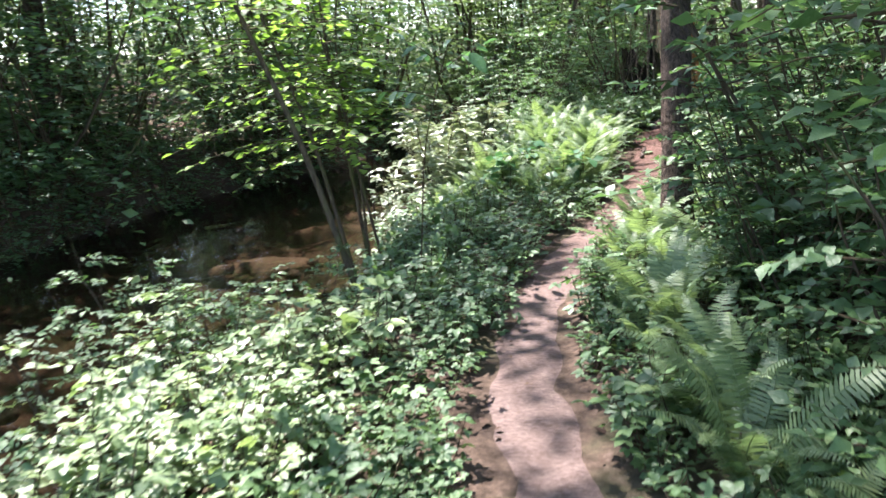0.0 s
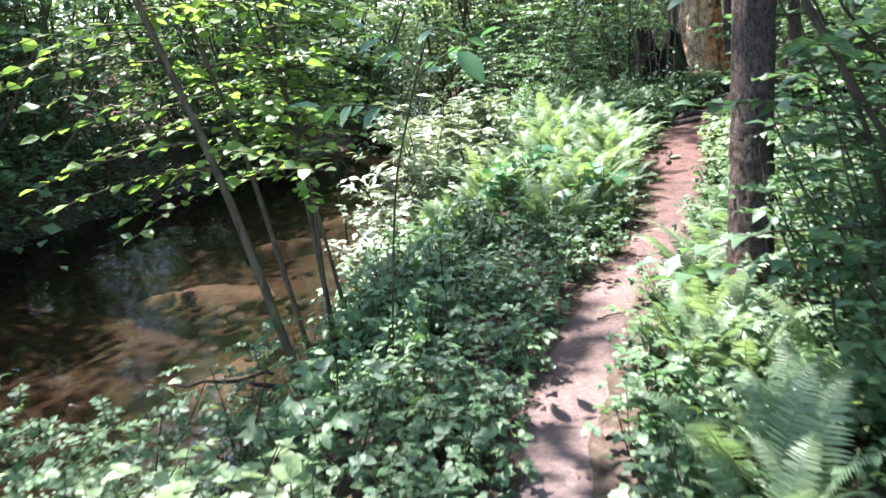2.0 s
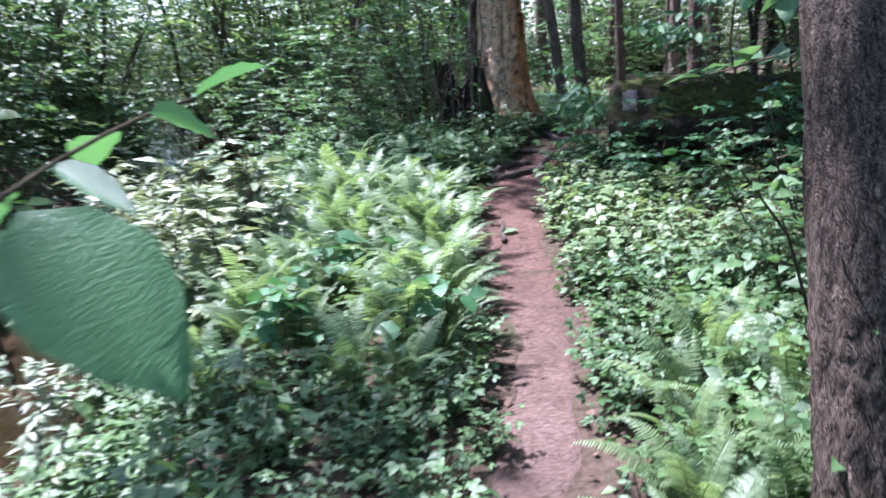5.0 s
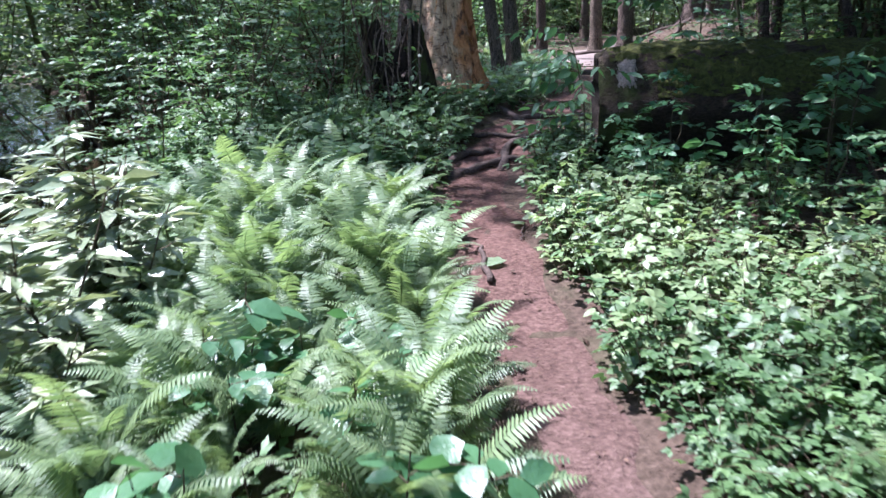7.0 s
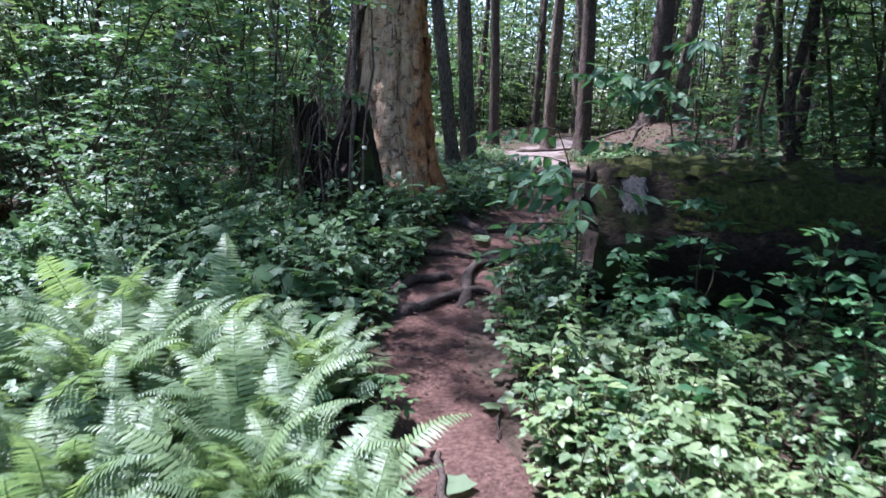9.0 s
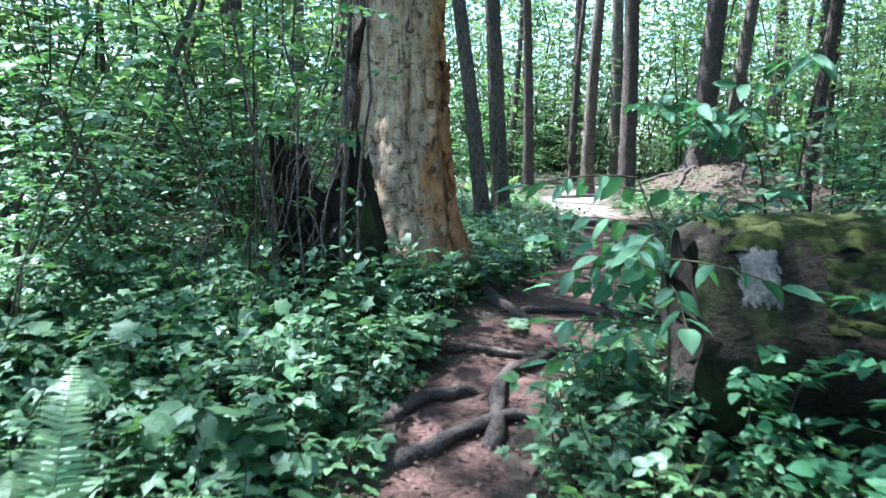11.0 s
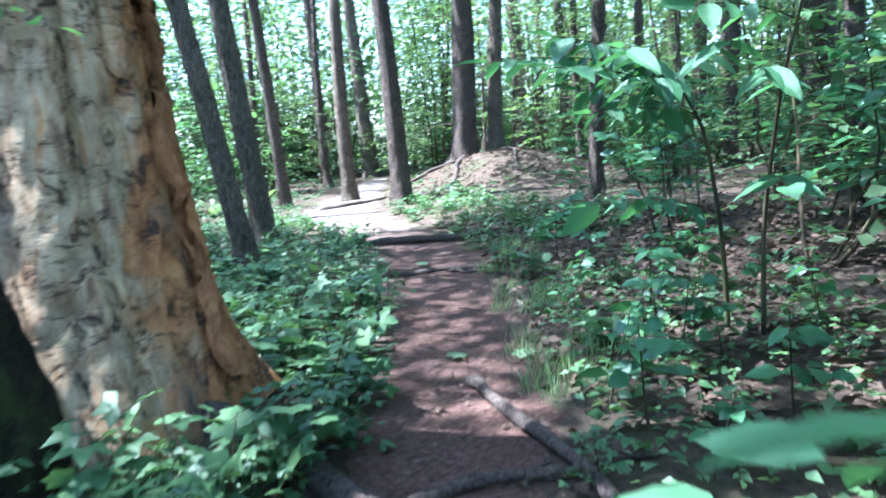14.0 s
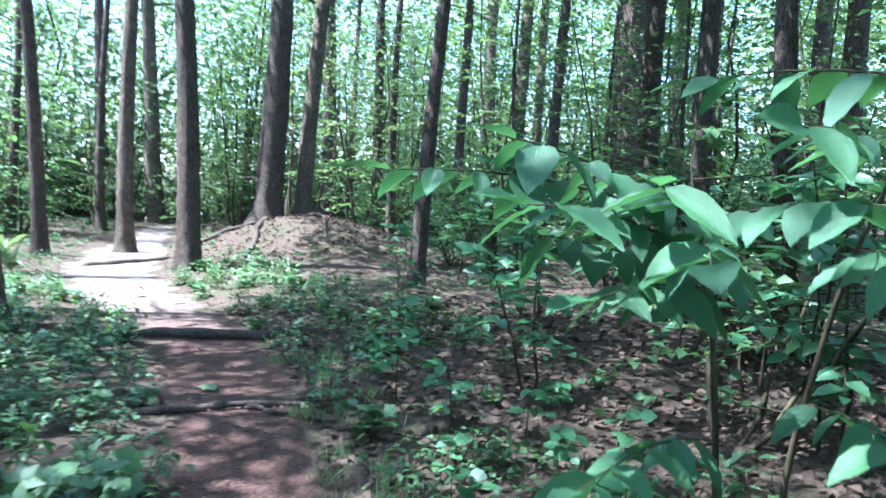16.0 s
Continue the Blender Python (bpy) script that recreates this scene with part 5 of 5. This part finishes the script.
def herb_place(x, y):
    return (abs(x - path_mid(y)) > path_half(y) + 0.03 and x > near_edge(y) + 0.2 and math.hypot(x - 2.44, y - 4.98) > 0.22
            and math.hypot(x - 2.3, y - 14.42) > 0.62 and not (x > 3.2 and abs(y - (11.72 - (x - 3.22) * 0.245)) < 0.5))


WANT = []                                               # (distance from the path, kind, x, y, size)
FERN_SPOTS = [(2.35, 1.7), (2.6, 2.1), (2.45, 2.9), (2.75, 3.4), (2.25, 5.75), (2.35, 6.3), (2.35, 4.7), (2.62, 5.6)]


def want(kind, x, y, s):
    if min(math.hypot(x - a, y - b) for a, b in FERN_SPOTS) < 0.24:
        return
    if ((y - 8.9) / 2.0) ** 2 + ((x - 0.8) / 1.15) ** 2 < 1 and rng.uniform() < 0.8:
        return
    WANT.append((abs(x - path_mid(y)), kind, x, y, s))


for k in range(1500):                                   # the bank between path and stream
    y = rng.uniform(0.2, 16.5)
    x = rng.uniform(near_edge(y), path_mid(y))
    if herb_place(x, y) and rng.uniform() < (0.16 if y < 4.5 and x < near_edge(y) + 0.75 else 0.55):
        low = 1.0 if clear_of_walk(x, y, 0.5) else 0.65
        # the sunny end of the bank gets the lighter copy
        want(sunlit_herb if y < 3.0 and x < 1.2 else (lobed_herb if rng.uniform() < 0.35 and y > 9 else herb), x, y, low * rng.uniform(0.75, 1.35))
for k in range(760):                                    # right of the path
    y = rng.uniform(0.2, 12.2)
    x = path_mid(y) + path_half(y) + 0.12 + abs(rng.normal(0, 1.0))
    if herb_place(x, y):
        # lighter copy again where sun falls beside the path
        want(sunlit_herb if 8.4 < y < 10.4 and rng.uniform() < 0.7 else herb, x, y, rng.uniform(0.55, 1.0) if y < 8 else rng.uniform(0.65, 1.15))
for k in range(330):                                    # thick carpet before the snag
    y = rng.uniform(9.8, 13.9)
    x = rng.uniform(max(-0.6, near_edge(y)), path_mid(y) - path_half(y))
    if herb_place(x, y):
        want(lobed_herb if rng.uniform() < 0.5 else herb, x, y, rng.uniform(0.7, 1.1))
for k in range(900):                                    # beyond the snag
    y = rng.uniform(13.2, 25)
    x = rng.uniform(path_mid(y) - 3.2, path_mid(y) + 2.8)
    thin = 0.75 if x < path_mid(y) else (0.12 if y < 18 else 0.55)
    if herb_place(x, y) and rng.uniform() < thin:
        want(lobed_herb if rng.uniform() < 0.4 else herb, x, y, rng.uniform(0.45, 0.95))
for d, kind, x, y, s in sorted(WANT, key=lambda w: w[0] + (0.6 if w[3] > 15 else 0)):
    kind(x, y, s)
for k in range(44):
    y = rng.uniform(9, 19)
    x = path_mid(y) + path_half(y) + 0.25 + abs(rng.normal(0, 1.3))
    if herb_place(x, y):
        seedling(x, y, rng.uniform(0.7, 1.3))

for k in range(14):                                     # broad-leaved seedlings between the ferns
    x, y = rng.uniform(0.5, 1.5), rng.uniform(7.0, 8.6)
    if x < path_mid(y) - path_half(y) - 0.2:
        seedling(x, y, rng.uniform(1.1, 1.5))

# ---- stuff: litter, grass, distant ground cover, canopy, far woods ----
def lay(count, xs, ys, keep, size, template, mat, name, label, lift=0.02, up=0.35):
    x, y = rng.uniform(*xs, count), rng.uniform(*ys, count)
    ok = keep(x, y)
    x, y = x[ok], y[ok]
    P = np.stack([x, y, land(x, y) + lift], -1)
    a = rng.uniform(0, 6.28, len(x))
    Y = np.stack([np.cos(a), np.sin(a), rng.normal(0, 0.15, len(x))], -1)
    ob = part(name, scatter(template, P, axes(Y, np.array([0, 0, 1.0]) + rng.normal(0, up, (len(x), 3))), size * rng.uniform(0.5, 1.3, len(x))), mat)
    return tagged(ob, label, name.replace("_", " "), kind="stuff")


off_path = lambda x, y: np.abs(x - path_mid(y)) > path_half(y) * 0.9
dry = lambda x, y: (x > near_edge(y) + 0.15)
lay(15000, (-2, 15), (-1, 30), lambda x, y: dry(x, y) & off_path(x, y), 0.075, LEAF_LOW, DEAD, "leaf_litter", "brown and grey fallen leaves on the forest floor")
py = np.concatenate([rng.uniform(10.5, 24, 3000), rng.uniform(2, 10.5, 70)])
pu = rng.uniform(-1.15, 1.15, len(py))
px_ = path_mid(py) + pu * path_half(py)
PA = rng.uniform(0, 6.28, len(py))
tagged(part("path_litter", scatter(LEAF_LOW, np.stack([px_, py, land(px_, py) + 0.022], -1), axes(np.stack([np.cos(PA), np.sin(PA), 0 * PA], -1), np.array([0, 0, 1.0]) + rng.normal(0, 0.2, (len(py), 3))), 0.026 * rng.uniform(0.4, 1.6, len(py))), DEAD),
       "small brown leaf pieces trodden into the path", "leaf litter", kind="stuff")
ny = rng.uniform(6, 22, 9000)
nu = rng.uniform(-1.1, 1.1, len(ny))
nx = path_mid(ny) + nu * path_half(ny)
NA = rng.normal(0.2, 0.8, len(ny))
tagged(part("needle_litter", scatter((DIAMOND[0] * np.array([0.05, 1, 0.1]), DIAMOND[1]), np.stack([nx, ny, land(nx, ny) + 0.02], -1), axes(np.stack([np.cos(NA), np.sin(NA), rng.normal(0, 0.08, len(ny))], -1), np.array([0, 0, 1.0]) + rng.normal(0, 0.2, (len(ny), 3))), rng.uniform(0.03, 0.10, len(ny))), DEAD),
       "fallen brown needles on the path", "needles", kind="stuff")
lay(9000, (4.2, 10), (13, 21), lambda x, y: x > path_mid(y) + path_half(y), 0.080, LEAF_LOW, DEAD, "leaf_litter", "brown and grey fallen leaves on the forest floor", 0.025, 0.45)
lay(16000, (-16, -4), (-2, 22), lambda x, y: x < far_edge(y) - 0.15, 0.13, DIAMOND, SHRUB, "ground_cover", "low green ground cover of small leaves", 0.10, 0.6)
lay(26000, (-2, 20), (12, 34), lambda x, y: dry(x, y) & (np.abs(x - path_mid(y)) > path_half(y) + 0.12) & (np.sin(x * 1.7 + 1) * np.sin(y * 1.3) + np.sin(x * 0.6 - y * 0.8) > np.where(x > path_mid(y), np.where(y < 18.5, 0.95, 0.3), -0.8)),
    0.060, LEAF_LOW, HERB, "ground_cover", "low green ground cover of small leaves", 0.06, 0.5)
lay(30000, (-0.9, 6), (-0.5, 16), lambda x, y: dry(x, y) & (np.abs(x - path_mid(y)) > path_half(y) + 0.1), 0.058, LEAF_LOW, HERB, "ground_cover", "low green ground cover of small leaves", 0.06, 0.5)
lay(2200, (9.5, 15), (24.5, 30), lambda x, y: np.hypot(x - 12.3, y - 27.3) < 3.0, 0.085, LEAF_LOW, DEAD, "leaf_litter", "brown and grey fallen leaves on the forest floor", 0.03, 0.45)
lay(30000, (-30, 45), (24, 75), lambda x, y: (x > near_edge(y)) & (np.abs(x - path_mid(y)) > path_half(y) + 0.4) & (np.hypot(x - 12.3, y - 27.3) > 2.6), 0.16, DIAMOND, HERB, "ground_cover", "low green ground cover of small leaves", 0.12, 0.6)

# tufts of grass by the path
gx_, gy_ = rng.uniform(3.2, 6.8, 170), rng.uniform(14.0, 18.5, 170)
sel = np.abs(gx_ - path_mid(gy_) - path_half(gy_) - 0.2) < 0.3
gx_, gy_ = np.repeat(gx_[sel], 40), np.repeat(gy_[sel], 40)
gx_, gy_ = gx_ + rng.normal(0, 0.05, len(gx_)), gy_ + rng.normal(0, 0.05, len(gy_))
GP = np.stack([gx_, gy_, land(gx_, gy_)], -1)
GYW = rng.normal(0, 0.35, (len(gx_), 3)) + np.array([0, 0, 1.0])
tagged(part("grass", scatter((DIAMOND[0] * np.array([0.08, 1, 0.1]), DIAMOND[1]), GP, axes(GYW, rng.normal(0, 1, GP.shape)), rng.uniform(0.05, 0.15, len(GP))), PALE_SUNLIT), "thin green grass blades beside the path", "grass", kind="stuff")

# stones and sandbars in the stream
for x, y, a, b, z in ((-2.0, 6.95, 1.3, 0.40, -0.76), (-0.8, 5.0, 0.40, 0.9, -0.70), (-0.85, 3.0, 0.4, 0.9, -0.73), (-1.6, 9.8, 1.1, 0.35, -0.72), (-2.4, 17.0, 1.0, 0.5, -0.56), (-0.7, 7.2, 0.3, 0.7, -0.63), (-1.9, 8.4, 0.9, 0.3, -0.68)):
    u, v = np.meshgrid(np.linspace(0, 1, 12), np.arange(28) * 2 * np.pi / 28, indexing="ij")
    rr = u * (1 + 0.18 * np.sin(3 * v + x * 5) + 0.08 * np.sin(7 * v))
    V = np.stack([x + a * rr * np.cos(v), y + b * rr * np.sin(v), z - 0.35 * u ** 3 + 0.02 * np.sin(9 * v + 12 * u) * u], -1).reshape(-1, 3)
    i, j = np.meshgrid(np.arange(11), np.arange(28), indexing="ij")
    ob = part("sandbar", (V, np.stack([i * 28 + j, (i + 1) * 28 + j, (i + 1) * 28 + (j + 1) % 28, i * 28 + (j + 1) % 28], -1).reshape(-1, 4)), SAND)
    tagged(ob, "orange sandbar just under the stream surface", "sandbar", "sandbars")
for k in range(60):
    y = rng.uniform(1.5, 16)
    x = near_edge(y) - abs(rng.normal(0, 0.7))
    r = rng.uniform(0.03, 0.10)
    bm = bmesh.new()
    bmesh.ops.create_icosphere(bm, subdivisions=2, radius=r)
    for v in bm.verts:
        v.co *= 1 + 0.25 * noise.noise(v.co * 9 + Vector((k, 0, 0)))
        v.co.z *= 0.6
    me = bpy.data.meshes.new("stone")
    bm.to_mesh(me)
    bm.free()
    me.materials.append(STONE)
    ob = tagged(new("stone", me), "wet grey-brown stone in the stream", "stone", "stream stones")
    ob.location = (x, y, max(float(land(x, y)), WATER_Z - 0.1) + r * 0.1)

# fallen maple leaves on the path
LOB = mesh_data("fallen_leaf", *LOBED, PALE_SUNLIT)
for x, y, s, rz in ((3.02, 13.16, 0.16, 70), (2.92, 13.12, 0.13, 190), (2.05, 9.75, 0.13, 20), (4.05, 14.9, 0.11, 140), (5.4, 17.9, 0.13, 60), (2.3, 10.4, 0.10, 200), (4.3, 14.6, 0.12, 10)):
    ob = tagged(new("fallen_leaf", LOB), "fresh fallen green maple leaf on the path", "fallen leaf", "fallen leaves")
    ob.matrix_world = pose(x, y, float(land(x, y)) + 0.035, 4, -5, rz) @ Matrix.Scale(s, 4)

# high leaf clumps added over stream and path for shade, with gaps for sun
cn = 3300
C = np.stack([rng.uniform(-16, 22, cn), rng.uniform(-10, 34, cn), rng.uniform(6.5, 13, cn)], -1)
C = C[open_to_sun(C)]
above = (C[:, 1] > 10.5) & (C[:, 1] < 22) & (C[:, 0] > -2) & (C[:, 0] < 8)
C = C[rng.uniform(0, 1, len(C)) < np.where(above, 0.06, 0.75)]


def high_shade(count, xs, ys, hs):
    """Leaf clumps added high up so that shade falls on a stretch of ground."""
    g = np.stack([rng.uniform(*xs, count), rng.uniform(*ys, count), np.zeros(count)], -1)
    return g + np.array([SUN.x, SUN.y, SUN.z]) * (rng.uniform(*hs, (count, 1)) / SUN.z)


E = np.concatenate([high_shade(620, (-1, 9), (10.2, 22), (11.5, 16)), high_shade(75, (0.2, 1.75), (3.4, 7.0), (7, 13)), high_shade(90, (2.3, 5.0), (0.5, 3.8), (7, 13))])
C = np.concatenate([C, E[open_to_sun(E)]])
# lower clumps, added to darken the log, its thicket and the ground beyond
D = np.stack([rng.uniform(3.2, 16, 1300), rng.uniform(6.5, 12.6, 1300), rng.uniform(4.5, 7, 1300)], -1)
D = np.concatenate([D, np.stack([rng.uniform(6.5, 14, 500), rng.uniform(13, 21, 500), rng.uniform(5, 9, 500)], -1), np.stack([rng.uniform(3.4, 13, 1700), rng.uniform(9.0, 12.2, 1700), rng.uniform(2.9, 5.5, 1700)], -1)])
C = np.concatenate([C, D[open_to_sun(D)]])
P = np.repeat(C, 30, 0) + rng.normal(0, 1, (len(C) * 30, 3)) * np.array([0.5, 0.5, 0.15])
P = P[open_to_sun(P)]
Y = rng.normal(0, 1, (len(P), 3)) * np.array([1, 1, 0.3])
tagged(part("canopy", scatter(DIAMOND, P, axes(Y, np.array([0, 0, 1.0]) + rng.normal(0, 0.4, (len(P), 3))), rng.uniform(0.10, 0.20, len(P))), CANOPY), "leaf clumps added overhead, mostly out of view, to shade the ground", "canopy", kind="stuff")

# far woods that close the view
fn = 8600
fa = np.where(rng.uniform(0, 1, fn) < 0.85, radians(90) + radians(20) - rng.uniform(0, 1, fn) * radians(125), rng.uniform(0, 2 * np.pi, fn))
fa[: fn // 5] = rng.uniform(radians(90), radians(165), fn // 5)
fr = rng.uniform(33, 72, fn)
C = np.stack([5 + np.cos(fa) * fr, 12 + np.sin(fa) * fr, 20 * rng.uniform(0, 1, fn) ** 1.4], -1)
C[:, 2] += land(C[:, 0], C[:, 1])
P = np.repeat(C, 46, 0) + rng.normal(0, 1, (fn * 46, 3)) * np.array([1.3, 1.3, 0.5])
Y = rng.normal(0, 1, (len(P), 3)) * np.array([1, 1, 0.4])
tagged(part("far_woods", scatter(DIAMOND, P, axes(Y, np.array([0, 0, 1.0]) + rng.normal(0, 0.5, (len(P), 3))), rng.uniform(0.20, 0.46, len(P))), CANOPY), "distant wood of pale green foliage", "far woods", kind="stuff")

# plants past the nearest ones, joined
for name, (stalks, leaves, sm, lm, label) in REST.items():
    if stalks:
        ob = tagged(part("undergrowth", merged(leaves), lm), label, "undergrowth", kind="stuff")
        tagged(part("stalk_mass", merged(stalks), sm, ob), kind="stuff")
